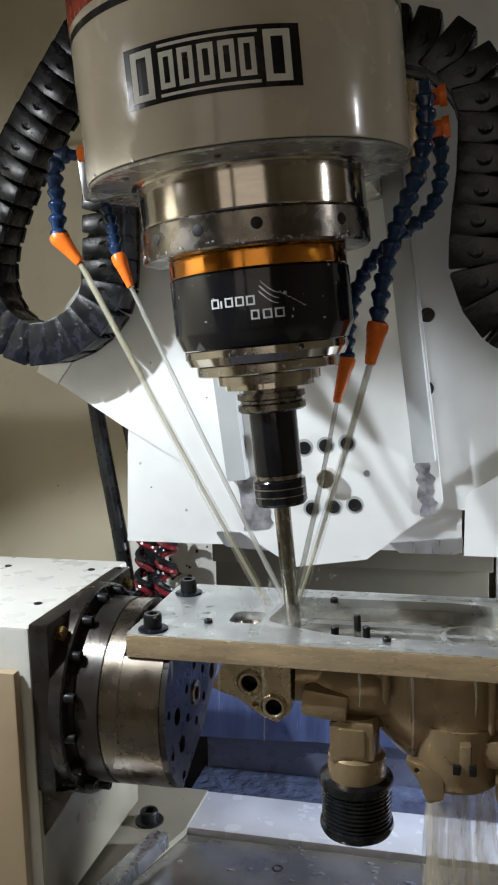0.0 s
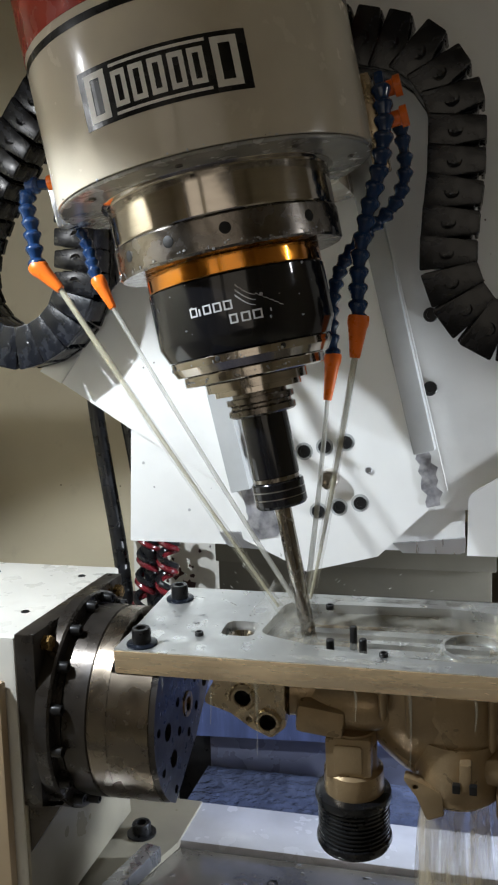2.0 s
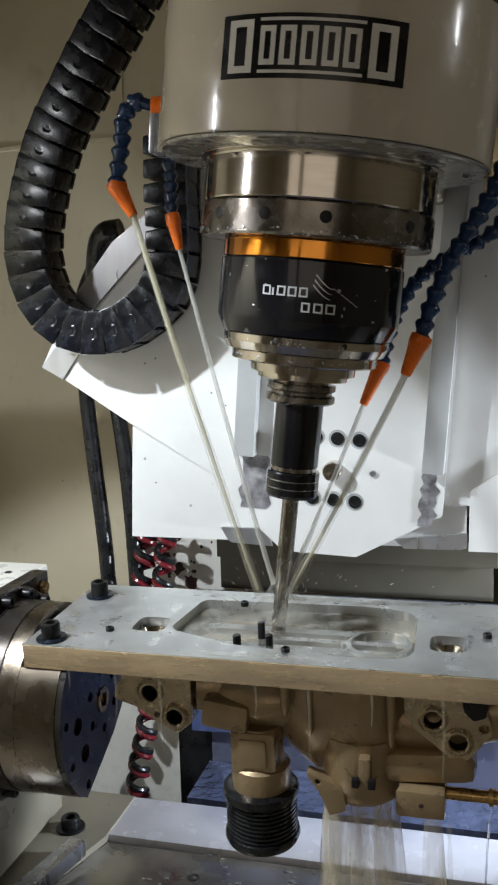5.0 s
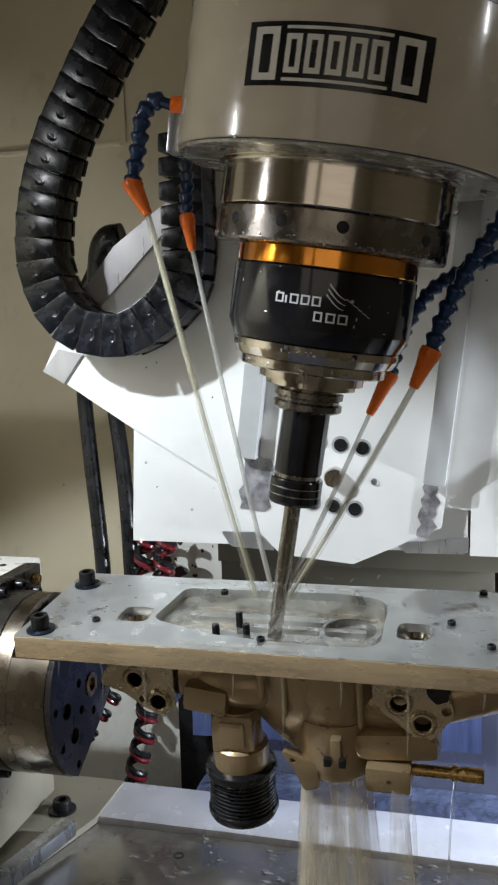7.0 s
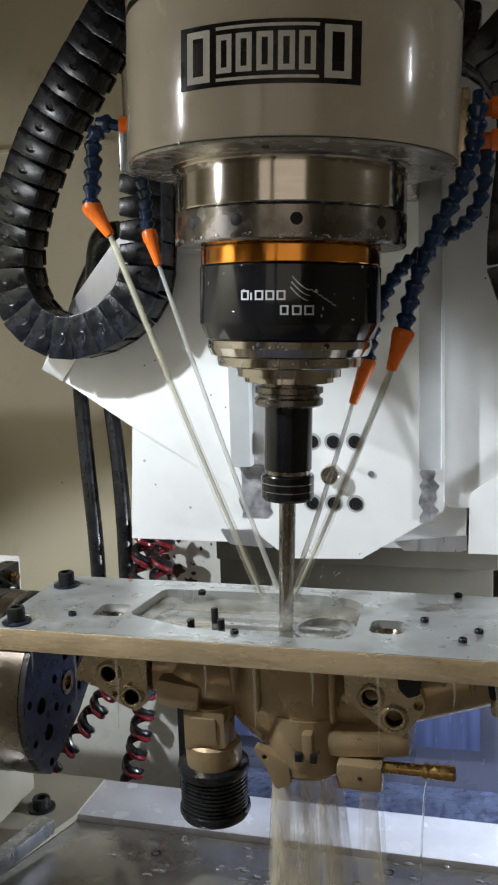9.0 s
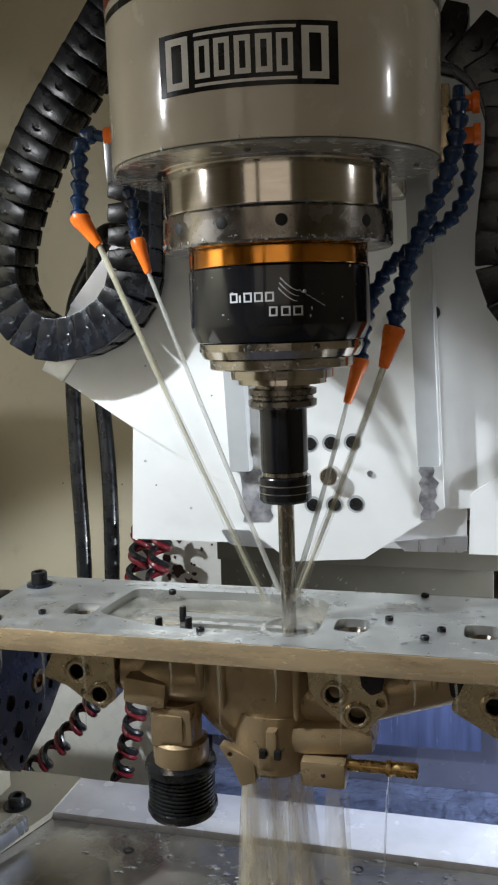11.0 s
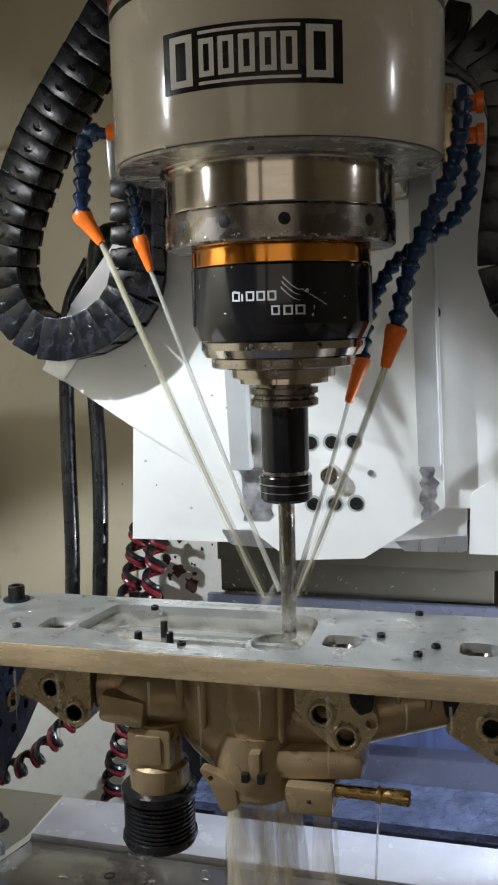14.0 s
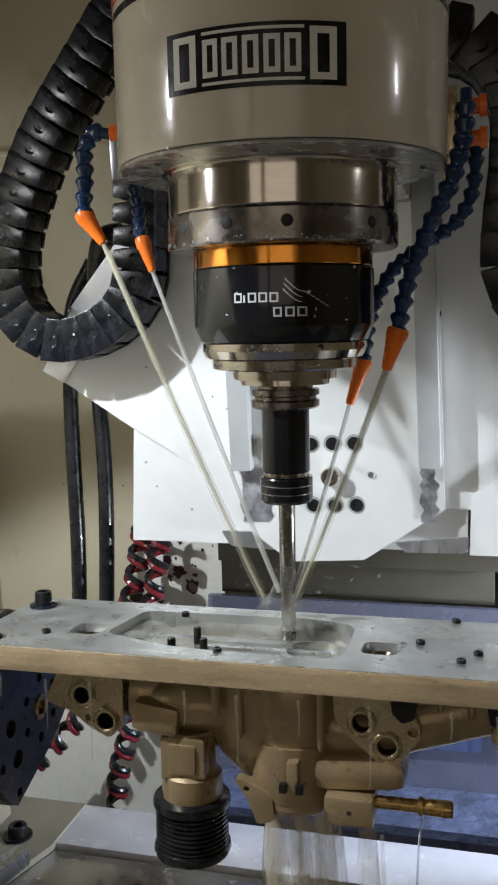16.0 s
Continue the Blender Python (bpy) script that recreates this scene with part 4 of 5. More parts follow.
def fixture_plate():
    """Its space has the turning axis as origin."""
    plate = thing("fixture_plate", "wet aluminium fixture plate with a milled pocket", "fixture plate")
    top = 0.0476
    pocket = rounded([(-0.128, -0.020), (-0.118, 0.058), (0.045, 0.063), (0.098, 0.055), (0.100, -0.05), (0.06, -0.055), (0.0, -0.052), (-0.06, -0.045)], [0.016, 0.012, 0.01, 0.045, 0.045, 0.02, 0.01, 0.02], 8)
    holes = [pocket] + [rounded([(x - 0.016, y - 0.017), (x + 0.016, y - 0.017), (x + 0.016, y + 0.017), (x - 0.016, y + 0.017)], 0.010, 6) for x, y in ((-0.148, -0.012), (0.128, -0.014), (0.246, -0.012))]
    bm = prism([(-0.25, -0.076), (0.55, -0.076), (0.55, 0.085), (-0.25, 0.085)], 0.0225, Matrix.Translation((0, 0, top - 0.0225)), holes=holes)
    part("plate", bm, "aluminium", plate, smooth=False)
    part("front_edge", box(0.7985, 0.0012, 0.0213, (0.15, -0.0766, top - 0.0113), 0.0005), "edge_aluminium", plate, "sawn front edge stained brown by coolant")
    floor_bm = prism([(p[0] * 1.03, p[1] * 1.05) for p in pocket], 0.004, Matrix.Translation((0, 0, top - 0.0262)))
    floor_part = part("pocket_floor", floor_bm, "machined_alloy", plate, "wet machined pocket floor", smooth=False)
    for x0, x1, y, w in ((-0.105, 0.05, 0.030, 0.006), (-0.09, 0.06, -0.012, 0.007), (-0.04, 0.08, 0.010, 0.004)):
        part("rib", prism(rounded([(x0, y - w), (x1, y - w), (x1, y + w), (x0, y + w)], w * 0.8), 0.007, Matrix.Translation((0, 0, top - 0.0222))), "aluminium", floor_part)
    part("bore", lathe([(0.0255, 0), (0.030, 0), (0.030, 0.009), (0.0255, 0.010)], 40, m=Matrix.Translation((0.065, 0.006, top - 0.022))), "aluminium", floor_part)
    part("coolant_pool", prism([(p[0] * 0.995, p[1] * 0.99) for p in pocket], 0.012, Matrix.Translation((0, 0, top - 0.0205))), "pool", plate, "milky coolant standing in the pocket", smooth=False)
    for x in (-0.148, 0.128, 0.246):
        y = -0.012
        part("insert", lathe([(0.0095, -0.020), (0.0165, -0.020), (0.0165, -0.008), (0.0125, -0.007), (0.0095, -0.012)], 28, m=Matrix.Translation((x, y, top))), "steel", plate)
    for x, y in ((-0.230, 0.052), (-0.2285, -0.060)):
        b = part("bolt", socket_bolt(None, Matrix.Translation((x, y, top + 0.0024)), 0.0088, 0.0135), "bolt_black", plate)
        part("washer", lathe([(0, 0), (0.0142, 0), (0.0142, 0.0016), (0.013, 0.0023), (0, 0.0023)], 28, m=Matrix.Translation((x, y, top + 0.0001))), "blue_washer", b, "dark blue washer")
    for x, y, r, h in ((-0.06, -0.027, 0.0038, 0.0015), (-0.0415, -0.008, 0.0035, 0.007), (-0.031, -0.022, 0.0036, 0.0015)):
        part("pin", lathe([(0, -0.022), (r, -0.022), (r, h - 0.001), (r * 0.8, h), (0, h)], 14, m=Matrix.Translation((x, y, top))), "bolt_black", plate)
    for x, y in ((-0.009, -0.052), (-0.073, 0.05), (0.1605, 0.006), (0.1965, -0.038), (0.210, -0.015), (0.189, 0.080), (-0.182, -0.033), (0.30, 0.0), (0.31, -0.04)):
        part("screw", socket_bolt(None, Matrix.Translation((x, y, top - 0.001)), 0.0040, 0.0045), "bolt_black", plate)
    random.seed(21)
    bm = bmesh.new()
    for k in range(150):
        x, y, r = random.uniform(-0.24, 0.4), random.uniform(-0.072, 0.08), random.choice((0.0008, 0.0012, 0.002))
        if -0.14 < x < 0.11 and -0.06 < y < 0.065:
            continue
        lathe([(r, 0), (r * 0.75, r * 0.35), (0, r * 0.5)], 7, bm, Matrix.Translation((x, y, top)) @ Matrix.Diagonal((random.uniform(1, 2), 1, 1, 1)))
    tagged(part("spatter", bm, "water", plate, "small drops of coolant"), kind="stuff")
    random.seed(44)
    for k in range(9):
        x, y, rx, ry = random.uniform(-0.2, 0.3), random.uniform(-0.06, 0.07), random.uniform(0.015, 0.05), random.uniform(0.006, 0.016)
        if -0.16 < x < 0.13:
            y = random.choice((-0.066, 0.074))
            ry = 0.006
        wobble = [random.uniform(0.6, 1.15) for i in range(18)]
        film = [(max(-0.248, x + rx * wobble[i] * math.cos(i * math.pi / 9)), min(0.084, max(-0.075, y + ry * wobble[i] * math.sin(i * math.pi / 9)))) for i in range(18)]
        part("wet_film", prism(film, 0.0004, Matrix.Translation((0, 0, top + 0.0002))), "film", plate, "thin film of coolant", smooth=False)
    return plate


fixture = fixture_plate()


def engine_casting():
    """The cast manifold that hangs under the fixture plate, in the workpiece's space."""
    cast = thing("engine_casting", "bronze coloured cast alloy manifold with machined ports", "engine casting")
    dz, dy = 0.3287, -0.0162

    def up(outline, y, thick, holes=(), bevel=0.0):
        return prism([(x, z + dz) for x, z in outline], thick, Matrix.Translation((0, y + dy + thick, 0)) @ FRONT, holes=[[(x, z + dz) for x, z in h] for h in holes], bevel=bevel)

    part("body", up(rounded([(-0.085, -0.3045), (0.40, -0.3045), (0.40, -0.325), (0.17, -0.335), (0.13, -0.372), (0.125, -0.398), (0.085, -0.412), (0.035, -0.412), (0.012, -0.385), (-0.012, -0.352), (-0.07, -0.335)], 0.01, 4), -0.018, 0.095, bevel=0.004), "cast_alloy", cast)
    hull = [(1.0, 0.0), (0.985, -0.022), (0.93, -0.045), (0.80, -0.068), (0.62, -0.086), (0.46, -0.098), (0, -0.100)]
    part("hull", lathe([(0.078 * r, h) for r, h in hull], 56, m=Matrix.Translation((0.034, 0.006 + dy, -0.304 + dz)) @ Matrix.Diagonal((1, 0.62, 1, 1))), "cast_alloy", cast, "smooth rounded cast hull")
    dome = bmesh.new()
    bmesh.ops.create_uvsphere(dome, u_segments=32, v_segments=20, radius=1.0, matrix=Matrix.Translation((-0.036, 0.006 + dy, -0.337 + dz)) @ Matrix.Diagonal((0.060, 0.046, 0.031, 1)))
    part("dome", dome, "cast_alloy", cast)
    part("drum", lathe([(0.0, 0.0), (0.047, 0.0), (0.049, -0.004), (0.049, -0.030), (0.046, -0.040), (0.0445, -0.062), (0.042, -0.078), (0.0395, -0.088), (0, -0.088)], 48, m=Matrix.Translation((0.052, 0.004 + dy, -0.3055 + dz))), "cast_alloy", cast)
    part("runner", tube(smooth_path([Vector((0.06, 0.0 + dy, -0.345 + dz)), Vector((0.11, -0.005 + dy, -0.352 + dz)), Vector((0.16, 0.0 + dy, -0.340 + dz)), Vector((0.22, 0.01 + dy, -0.325 + dz))], 8), 0.026, 24), "cast_alloy", cast)
    part("runner", tube(smooth_path([Vector((-0.10, -0.008 + dy, -0.332 + dz)), Vector((-0.06, 0.0 + dy, -0.334 + dz)), Vector((0.02, 0.004 + dy, -0.350 + dz))], 8), 0.024, 24), "cast_alloy", cast)
    part("web", up(rounded([(-0.02, -0.345), (0.02, -0.352), (0.02, -0.405), (0.004, -0.388), (-0.018, -0.362)], 0.005), -0.022, 0.03, bevel=0.003), "cast_alloy", cast)
    # port flanges
    ports = []
    for name, outline, holes in (
            ("flange", [(-0.176, -0.338), (-0.162, -0.311), (-0.150, -0.3048), (-0.098, -0.3048), (-0.098, -0.356), (-0.112, -0.368), (-0.130, -0.360), (-0.150, -0.346)], [(-0.1370, -0.3295, 0.0095), (-0.1143, -0.3515, 0.0095), (-0.132, -0.351, 0.003)]),
            ("flange", [(0.092, -0.3048), (0.093, -0.330), (0.100, -0.342), (0.136, -0.371), (0.146, -0.367), (0.1655, -0.342), (0.164, -0.332), (0.150, -0.3048)], [(0.1165, -0.3325, 0.0095), (0.1375, -0.351, 0.0095), (0.1586, -0.338, 0.0042)]),
            ("flange", [(0.219, -0.339), (0.232, -0.312), (0.245, -0.3048), (0.31, -0.3048), (0.31, -0.360), (0.285, -0.374), (0.262, -0.364)], [(0.257, -0.332, 0.0095), (0.280, -0.352, 0.0095), (0.262, -0.353, 0.003)])):
        fl = part(name, up(rounded(outline, 0.006, 4), -0.037, 0.022, holes=[circle(x, z, r, 20) for x, z, r in holes], bevel=0.0006), "machined_alloy", cast, "machined port flange", smooth=False)
        for x, z, r in holes[:2]:
            m = Matrix.Translation((x, -0.037 + dy, z + dz)) @ FRONT
            part("port_ring", lathe([(r * 0.82, -0.014), (r * 0.82, 0.0028), (r * 0.90, 0.0034), (r * 1.08, 0.0034), (r * 1.16, 0.0024), (r * 1.34, 0.0012), (r * 1.38, -0.001)], 28, m=m), "machined_alloy", fl)
            part("port_bore", lathe([(r * 0.815, 0.0005), (r * 0.80, -0.016), (0, -0.0165)], 24, m=m), "hole_shade", fl)
        ports.append(fl)
    part("clip", up(rounded([(0.140, -0.309), (0.163, -0.309), (0.160, -0.326), (0.150, -0.330), (0.142, -0.322)], 0.004), -0.041, 0.006, bevel=0.001), "bolt_black", cast, "black clip on the flange edge")
    part("clip", up(rounded([(0.217, -0.309), (0.236, -0.309), (0.230, -0.328), (0.220, -0.328)], 0.004), -0.036, 0.006, bevel=0.001), "bolt_black", cast)
    # left arm and filter neck
    part("lug", box(0.044, 0.045, 0.027, (-0.066, -0.022 + dy, -0.3445 + dz), 0.006, m=Matrix.Translation((-0.067, 0, -0.346 + dz)) @ Matrix.Rotation(radians(7), 4, "Y") @ Matrix.Translation((0.067, 0, 0.346 - dz))), "cast_alloy", cast)
    neck = part("neck", lathe([(0.0, 0.055), (0.0215, 0.055), (0.0215, 0.020), (0.0225, 0.017), (0.0270, 0.014), (0.0275, 0.004), (0.0275, -0.022), (0, -0.022)], 36, m=Matrix.Translation((-0.040, -0.018 + dy, -0.413 + dz))), "cast_alloy", cast)
    part("rib", up(rounded([(-0.062, -0.360), (-0.021, -0.360), (-0.021, -0.396), (-0.062, -0.400)], 0.003), -0.0405, 0.02, bevel=0.002), "cast_alloy", neck)
    part("rib", up(rounded([(-0.054, -0.366), (-0.029, -0.366), (-0.029, -0.392), (-0.054, -0.394)], 0.003), -0.0425, 0.004, bevel=0.001), "cast_alloy", neck)
    prof = [(0.0, 0.006), (0.029, 0.006), (0.0345, 0.004), (0.0355, 0.0), (0.0345, -0.004)]
    for k in range(8):
        z = -0.006 - 0.0042 * k
        prof += [(0.0312, z), (0.0330, z - 0.0008), (0.0330, z - 0.0026), (0.0312, z - 0.0034)]
    prof += [(0.0345, -0.040), (0.0352, -0.044), (0.033, -0.049), (0.024, -0.0535), (0.013, -0.056), (0.012, -0.061), (0.009, -0.063), (0, -0.063)]
    part("filter_cap", lathe(prof, 48, m=Matrix.Translation((-0.041, -0.018 + dy, -0.4255 + dz))), "black_rubber", cast, "ribbed black cap wet with coolant")
    # lower cup, tab, sensor boss and pipe
    part("cup", lathe([(0, 0.045), (0.040, 0.045), (0.041, 0.0), (0.0385, -0.004), (0.0385, -0.011), (0.034, -0.016), (0, -0.016)], 44, m=Matrix.Translation((0.052, -0.004 + dy, -0.405 + dz))), "cast_alloy", cast)
    part("tab", up(rounded([(0.004, -0.388), (0.022, -0.394), (0.040, -0.402), (0.042, -0.424), (0.027, -0.430), (0.018, -0.408)], 0.004), -0.043, 0.012, holes=[circle(0.0175, -0.3985, 0.0024, 10)], bevel=0.0008), "cast_alloy", cast)
    part("boss", box(0.042, 0.040, 0.025, (0.1065, -0.029 + dy, -0.4070 + dz), 0.004), "cast_alloy", cast)
    part("boss", box(0.080, 0.055, 0.030, (0.1130, -0.012 + dy, -0.3790 + dz), 0.012, m=Matrix.Translation((0.113, 0, -0.379 + dz)) @ Matrix.Rotation(radians(-5), 4, "Y") @ Matrix.Translation((-0.113, 0, 0.379 - dz))), "cast_alloy", cast)
    part("dot", lathe([(0.0022, 0), (0.0018, 0.0005), (0, 0.0006)], 12, m=Matrix.Translation((0.107, -0.0492 + dy, -0.4065 + dz)) @ FRONT), "dark_stain", cast)
    part("pipe", lathe([(0, -0.01), (0.0055, -0.01), (0.0055, 0.036), (0.0075, 0.0365), (0.0078, 0.0385), (0.0075, 0.0405), (0.0062, 0.041), (0.0062, 0.044), (0.0068, 0.046), (0.0070, 0.0625), (0.0062, 0.0645), (0.004, 0.0645), (0.004, 0.05), (0, 0.05)], 24, m=Matrix.Translation((0.1265, -0.0316 + dy, -0.4025 + dz)) @ ALONG), "brass", cast, "brass hose barb pipe")
    sensor = part("sensor", box(0.010, 0.012, 0.026, (0.060, -0.047 + dy, -0.380 + dz), 0.002), "cast_alloy", cast)
    for x in (0.0525, 0.0665):
        part("plug", box(0.0065, 0.006, 0.008, (x, -0.0545 + dy, -0.388 + dz), 0.001), "bolt_black", sensor)
    # small ribs on the rough casting
    for x, z, h, w in ((-0.010, -0.320, 0.038, 0.0035), (0.012, -0.330, 0.05, 0.0025), (0.082, -0.335, 0.05, 0.003), (0.18, -0.318, 0.026, 0.003), (0.205, -0.318, 0.026, 0.003)):
        part("rib", lathe([(0, h / 2), (w * 1.4, h / 2), (w, -h / 2 + 0.004), (w * 0.4, -h / 2), (0, -h / 2)], 12, m=Matrix.Translation((x, (-0.040 if x < 0.1 else -0.018) + dy, z + dz))), "cast_alloy", cast)
    return cast


casting = engine_casting()


# ---- coolant that runs off ----
def strand(points, radii, mat, name, label, group):
    path = smooth_path(points, 6)
    n = len(path)
    rs = []
    for i in range(n):
        u = i / (n - 1) * (len(radii) - 1)
        k = min(int(u), len(radii) - 2)
        rs.append((radii[k] * (1 - u + k) + radii[k + 1] * (u - k)) * random.uniform(0.88, 1.12))
    ob = part(name, tube(path, rs, 10), mat)
    return tagged(ob, label, "coolant", group)


def pour(label, x, y, top, foot, wide, lean, veils, threads, seed):
    """Coolant that falls in one or two streaky veils, with a few threads beside, from the casting to the table."""
    random.seed(seed)
    flow = thing("coolant_pour", label, "coolant", group="pouring coolant")
    n, segs = 22, 40
    for shift, r0, r1, drift in veils:
        lobes = [(k, random.uniform(0.25, 1.0) / k ** 0.7, random.uniform(0, 6.28), random.uniform(-1.5, 1.5)) for k in (2, 3, 5, 8, 11)]
        bm = bmesh.new()
        rings = []
        for i in range(n + 1):
            u = i / n
            r = wide * (r0 + (r1 - r0) * u ** 0.8)
            ring = []
            for q in range(segs):
                a = 2 * math.pi * q / segs
                f = 1 + (0.10 + 0.16 * u) * sum(w * math.cos(k * a + ph + tw * u) for k, w, ph, tw in lobes)
                ring.append(bm.verts.new((x + shift + (lean + drift) * u * u + r * f * math.cos(a), y - 0.008 * u + (0.5 if r0 > 0.5 else 0.9) * r * f * math.sin(a), top + (foot - top) * u)))
            rings.append(ring)
        for a, b in zip(rings, rings[1:]):
            for q in range(segs):
                bm.faces.new((a[q], a[(q + 1) % segs], b[(q + 1) % segs], b[q]))
        part("veil", bm, "coolant_sheet", flow)
    for k in range(threads):
        px = x + random.uniform(-1.2, 1.2) * wide
        spread = (px - x) * random.uniform(0.1, 0.9) + lean
        end = top + (foot - top) * random.uniform(0.5, 1.0)
        path = smooth_path([(px, y - 0.012, top), (px + spread * 0.2, y - 0.016, top + (end - top) * 0.4), (px + spread * 0.8, y - 0.02, end)], 8)
        m = len(path) - 1
        part("thread", tube(path, [0.0022 * (0.5 + 0.6 * math.sin(math.pi * (0.1 + 0.8 * i / m))) * random.uniform(0.7, 1.3) for i in range(m + 1)], 7), "coolant_veil", flow)
    return flow


POUR = [pour("broad translucent column of tan coolant pouring off the casting", 0.056, -0.010, -0.412, -0.592, 0.040, 0.006, ((0, 0.80, 1.15, 0), (-0.024, 0.20, 0.32, -0.010), (-0.004, 0.22, 0.36, 0.0), (0.018, 0.20, 0.34, 0.010)), 3, 14),
        pour("thin sheet of coolant spilling from a casting flange", 0.118, -0.040, -0.420, -0.592, 0.012, 0.012, ((0, 0.6, 1.3, 0),), 1, 16)]
random.seed(14)
DRIPS = []
for x in (-0.205, -0.160, -0.118, -0.031, 0.015, 0.068, 0.126, 0.19, 0.225, 0.31):
    z1 = -0.315 - random.choice((0.012, 0.02, 0.035, 0.06))
    DRIPS.append(strand([(x, -0.062, -0.305), (x + 0.001, -0.063, (-0.305 + z1) / 2), (x, -0.063, z1)], [0.0013, 0.0008, 0.0004], "coolant_veil", "coolant_drip", "thin thread of coolant running off the plate edge", "coolant drips"))
DRIPS.append(strand([(0.166, -0.031, -0.409), (0.162, -0.031, -0.45), (0.157, -0.031, -0.59)], [0.0012, 0.0008, 0.0007], "water", "coolant_drip", "thin clear thread of coolant below a brass pipe", "coolant drips"))


def spray(seed, n, spread):
    """Flying drops and streaks round the cutter; its space has the cutter's end as origin."""
    random.seed(seed)
    bm = bmesh.new()
    for k in range(n):
        a, d = random.uniform(0, 2 * math.pi), abs(random.gauss(0.02, spread))
        p = Vector((d * math.cos(a), 0.7 * d * math.sin(a), random.uniform(0.0, 0.05) * min(1, d / 0.05 + 0.2)))
        way = (p + Vector((0, 0, 0.02))).normalized()
        m = Matrix.Translation(p) @ way.to_track_quat("Z", "Y").to_matrix().to_4x4()
        r = random.choice((0.0003, 0.0004, 0.0006))
        lathe([(0, -r * 4), (r, 0), (0, r * 5)], 6, bm, m)
    ob = part("coolant_spray", bm, "coolant_thin")
    return tagged(ob, "fine coolant drops flying from the cutter", "coolant spray", kind="stuff")


SPRAY = [spray(31, 40, 0.05), spray(32, 26, 0.09)]


def mist(seed):
    """A haze of atomised coolant where the jets meet the cutter, in rigid veils; its space has the cutter's end as origin."""
    random.seed(seed)
    cloud = thing("coolant_mist", "thin whitish haze of coolant around the cutter", "coolant mist")
    for k in range(2):
        r, h = random.uniform(0.020, 0.036), random.uniform(0.02, 0.045)
        a = random.uniform(0, 6.28)
        m = Matrix.Translation((0.012 * math.cos(a), 0.010 * math.sin(a), -0.004)) @ pose(0, 0, 0, random.uniform(-12, 12), random.uniform(-14, 14))
        part("veil", lathe([(r, 0), (r * 0.8, h * 0.25), (r * 0.45, h * 0.6), (r * 0.2, h)], 20, m=m), "mist", cloud)
    return cloud


MIST = [mist(51)]


# ---- what moves ----
TILT = [(0.0, -4.35, 0.0002, -0.0019), (0.5, -4.35, -0.0001, -0.001), (1.0, -9.53, -0.0007, -0.0035), (1.5, -10.79, -0.0025, -0.0046),
        (2.0, -10.54, -0.0003, -0.0035), (2.5, -8.88, -0.0015, -0.0022), (3.0, -5.1, -0.0008, 0.0), (3.5, -1.96, 0.0001, 0.0029),
        (4.0, 0.54, 0.001, 0.0023), (4.6, 4.0, 0.0015, 0.002), (5.2, 8.0, 0.002, 0.002), (5.8, 11.2, 0.0026, 0.002), (6.3, 11.97, 0.0028, 0.0019),
        (6.5, 11.56, 0.0023, 0.0019), (7.0, 9.35, 0.0022, -0.0004), (7.5, 4.08, 0.0007, -0.0019), (8.0, 3.35, 0.0007, -0.0014),
        (8.5, 2.69, 0.0005, -0.0012), (9.0, 1.97, 0, 0), (10.2, 0.2, -0.001, -0.0005), (11.5, -1.41, -0.0021, -0.0011), (12.0, -2.65, -0.0021, -0.0005),
        (12.5, -2.02, -0.0021, 0.001), (13.0, -1.0, -0.0018, 0.0012), (13.5, -0.05, -0.0015, 0.0), (14.0, 0.0, -0.0015, -0.0001),
        (14.5, 0.0, -0.0015, -0.0001), (15.0, 0.15, -0.0016, -0.0002), (15.5, 0.3, -0.0017, -0.0003), (16.0, 0.4, -0.0017, -0.0003)]
FEED = [(0.0, 0.2001, 0.0116, -1.27), (0.5, 0.1859, 0.0101, -1.24), (1.0, 0.1984, -0.0024, -1.4), (1.5, 0.202, -0.0163, -0.82),
        (2.0, 0.1971, -0.0283, 2.05), (2.5, 0.1861, -0.0385, 5.87), (3.0, 0.1674, -0.0531, 6.87), (3.5, 0.1453, -0.0611, 6.44),
        (4.0, 0.1234, -0.0655, 4.44), (4.6, 0.098, -0.06, 2.2), (5.2, 0.070, -0.048, 0.7), (5.8, 0.045, -0.032, -0.2), (6.3, 0.033, -0.0172, -0.54),
        (6.5, 0.0329, -0.0125, -0.5), (7.0, 0.0323, 0.0079, 4.44), (7.5, 0.0355, 0.0151, 6.77), (8.0, 0.0244, 0.0106, 5.23), (8.5, 0.0126, 0.0039, 2.51),
        (9.0, 0, 0, 0), (10.2, -0.030, -0.001, -0.7), (11.5, -0.0527, -0.0022, -1.08), (12.0, -0.0548, -0.0143, -1.85), (12.5, -0.0599, -0.0308, -3.11),
        (13.0, -0.0607, -0.0464, -3.39), (13.5, -0.059, -0.0593, -3.92), (14.0, -0.0508, -0.0697, -3.8), (14.5, -0.0406, -0.0781, -4.4),
        (15.0, -0.0274, -0.0843, -4.92), (15.5, -0.0151, -0.0844, -5.02), (16.0, -0.0017, -0.0821, -4.77)]
UNIT = 0.7155      # metres per unit of FEED
LEAN = 2.0         # the workpiece's own lean at rest


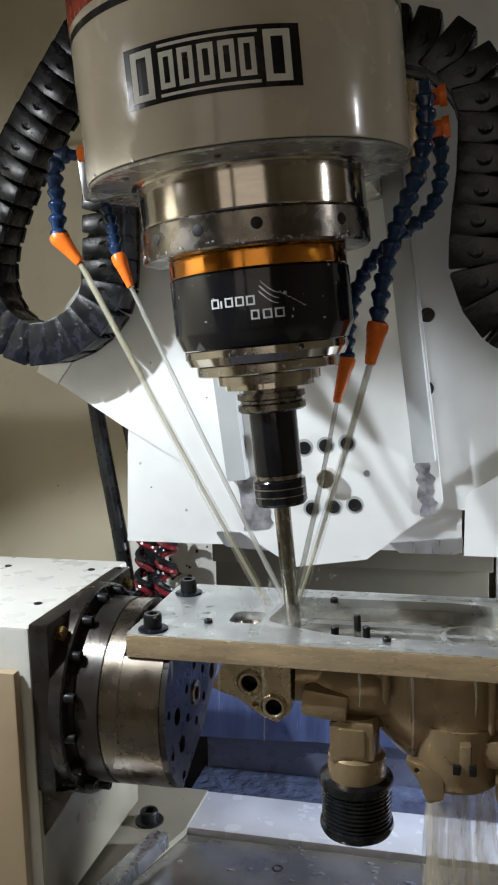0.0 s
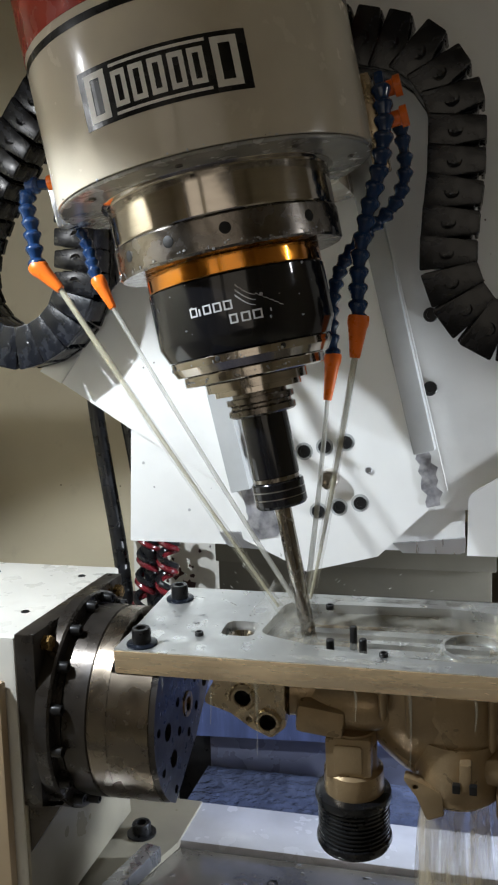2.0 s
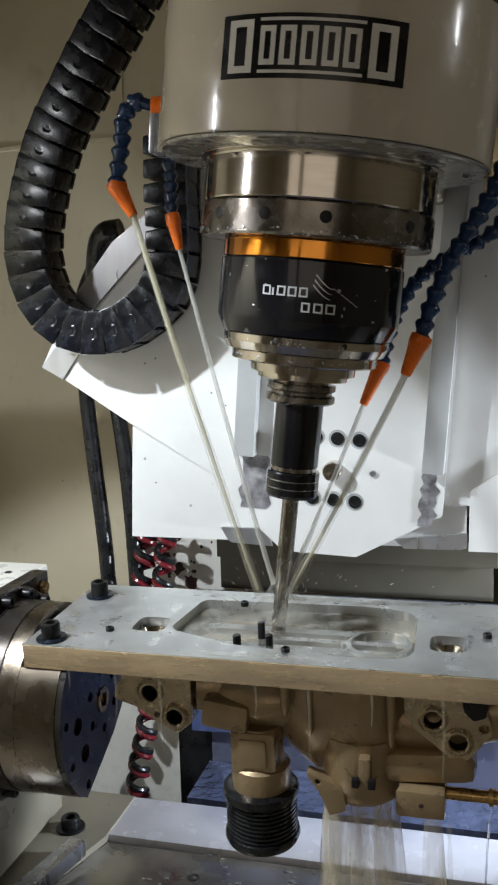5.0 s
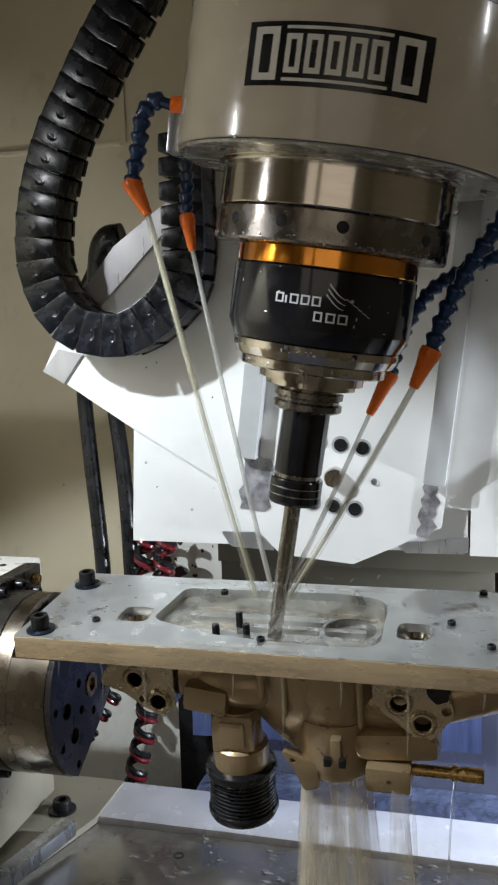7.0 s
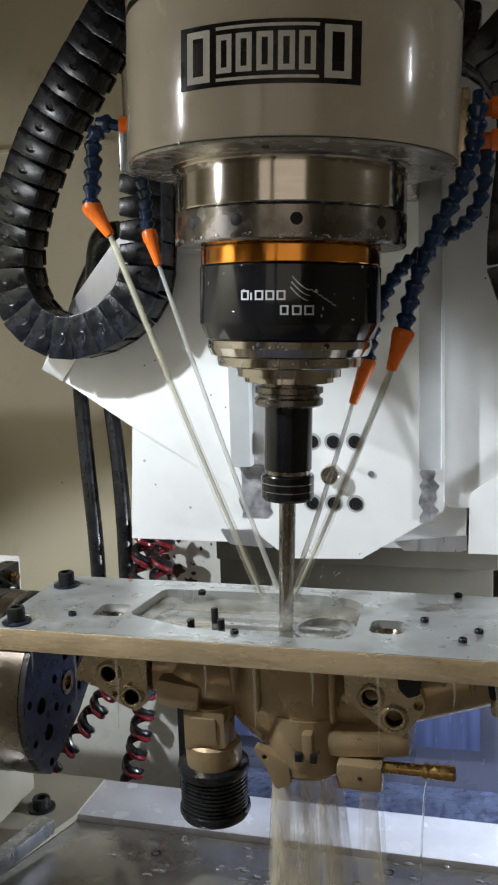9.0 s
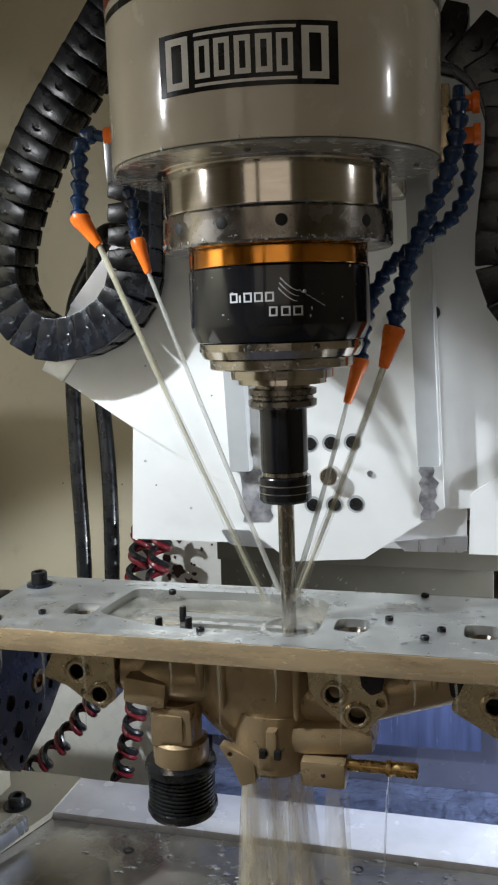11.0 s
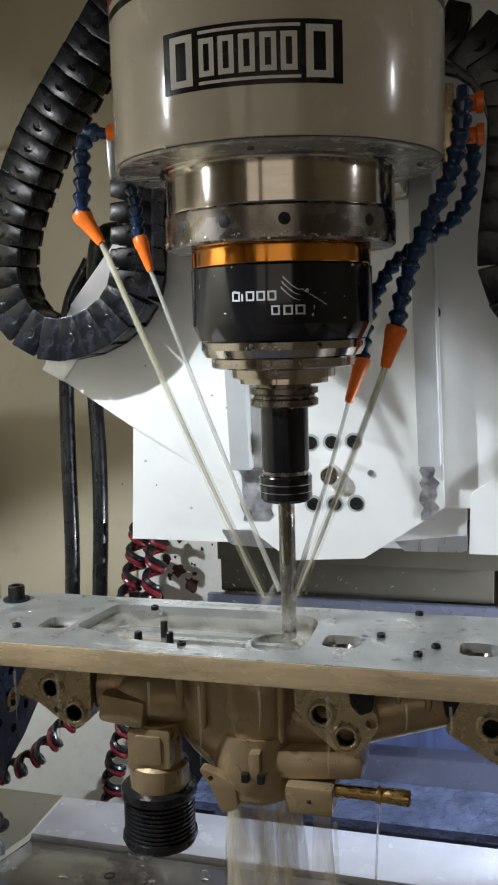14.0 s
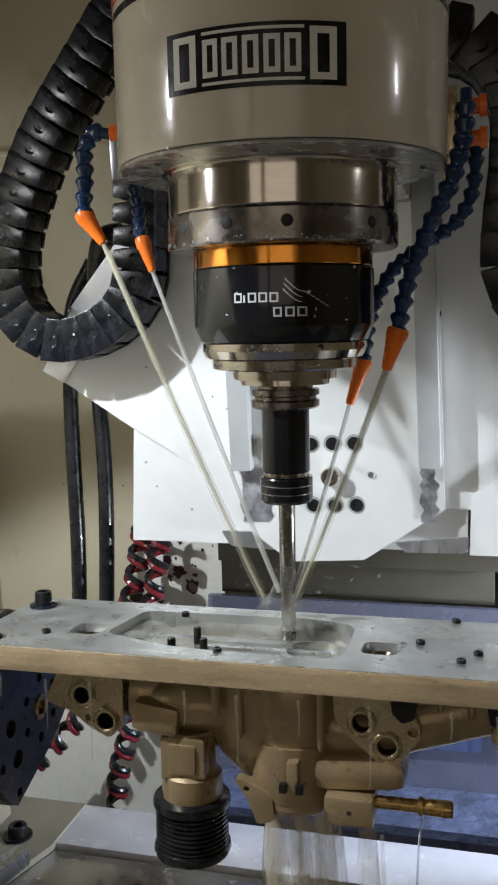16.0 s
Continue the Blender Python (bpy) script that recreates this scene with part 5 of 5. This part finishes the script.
SWAY = [(0.0, 0.026), (1.5, 0.024), (3.5, 0.011), (5.2, 0.007), (7.0, 0.003), (9.0, 0.0), (12.5, -0.020), (14.5, -0.022), (16.0, -0.017)]


def motions():
    tilts = [(t, pose(PIVOT.x + dx, 0, PIVOT.z + dz, 0, b, 0)) for t, b, dx, dz in TILT]
    for ob in (head, *JETS):
        walk(ob, tilts)
    lines = [(t, chain_poses(loop_at(b), CHAIN_Y, CHAIN_PITCH, CHAIN_LINKS)) for t, b, dx, dz in TILT]
    for k, ob in enumerate(loop_links):
        walk(ob, [(t, line[k]) for t, line in lines])
    walk(chain_right, [(t, pose((b + 10.79) * 0.0052, 0, 0)) for t, b, dx, dz in TILT])
    feeds = [(t, pose(x * UNIT, y * UNIT, 0)) for t, x, y, a in FEED]
    for ob in (rotary, table, drops, *DRIPS):
        walk(ob, feeds)
    random.seed(77)
    for ob in POUR:
        walk(ob, [(t, pose(x * UNIT + random.uniform(-0.004, 0.004), y * UNIT, random.uniform(-0.001, 0.001))) for t, x, y, a in FEED])
    walk(faceplate, [(t, pose(-0.2975, DISC[0], DISC[1], a + LEAN)) for t, x, y, a in FEED])
    for ob in (fixture, casting):
        walk(ob, [(t, pose(x * UNIT, AXIS[0] + y * UNIT, AXIS[1], a + LEAN)) for t, x, y, a in FEED])
    for ob in HOSES:
        top = Matrix.Translation((-0.35, 0.42, -0.06))
        walk(ob, [(t, Matrix.Translation((x, 0, 0)) @ top @ pose(0, 0, 0, 0, -x * 190 - 2.0, 0) @ top.inverted()) for t, x in SWAY])
    for ob in COILS:
        top = Matrix.Translation((-0.255, 0.40, -0.28))
        walk(ob, [(t, Matrix.Translation((x * 0.35, 0, 0)) @ top @ pose(0, 0, 0, 0, -x * 150, 0) @ top.inverted()) for t, x in SWAY])
    for ob in MIST:
        walk(ob, [(0.5 * i, pose(0.034, -0.004, -0.276, 0, 0, 60 * (i % 2))) for i in range(33)])
    for k, ob in enumerate(SPRAY):
        walk(ob, [(0.25 * i, pose(0.034, -0.004, -0.272, 0, 0, (70 if k else -80) * (i % 3) + 10 * (i % 2))) for i in range(65)])


motions()
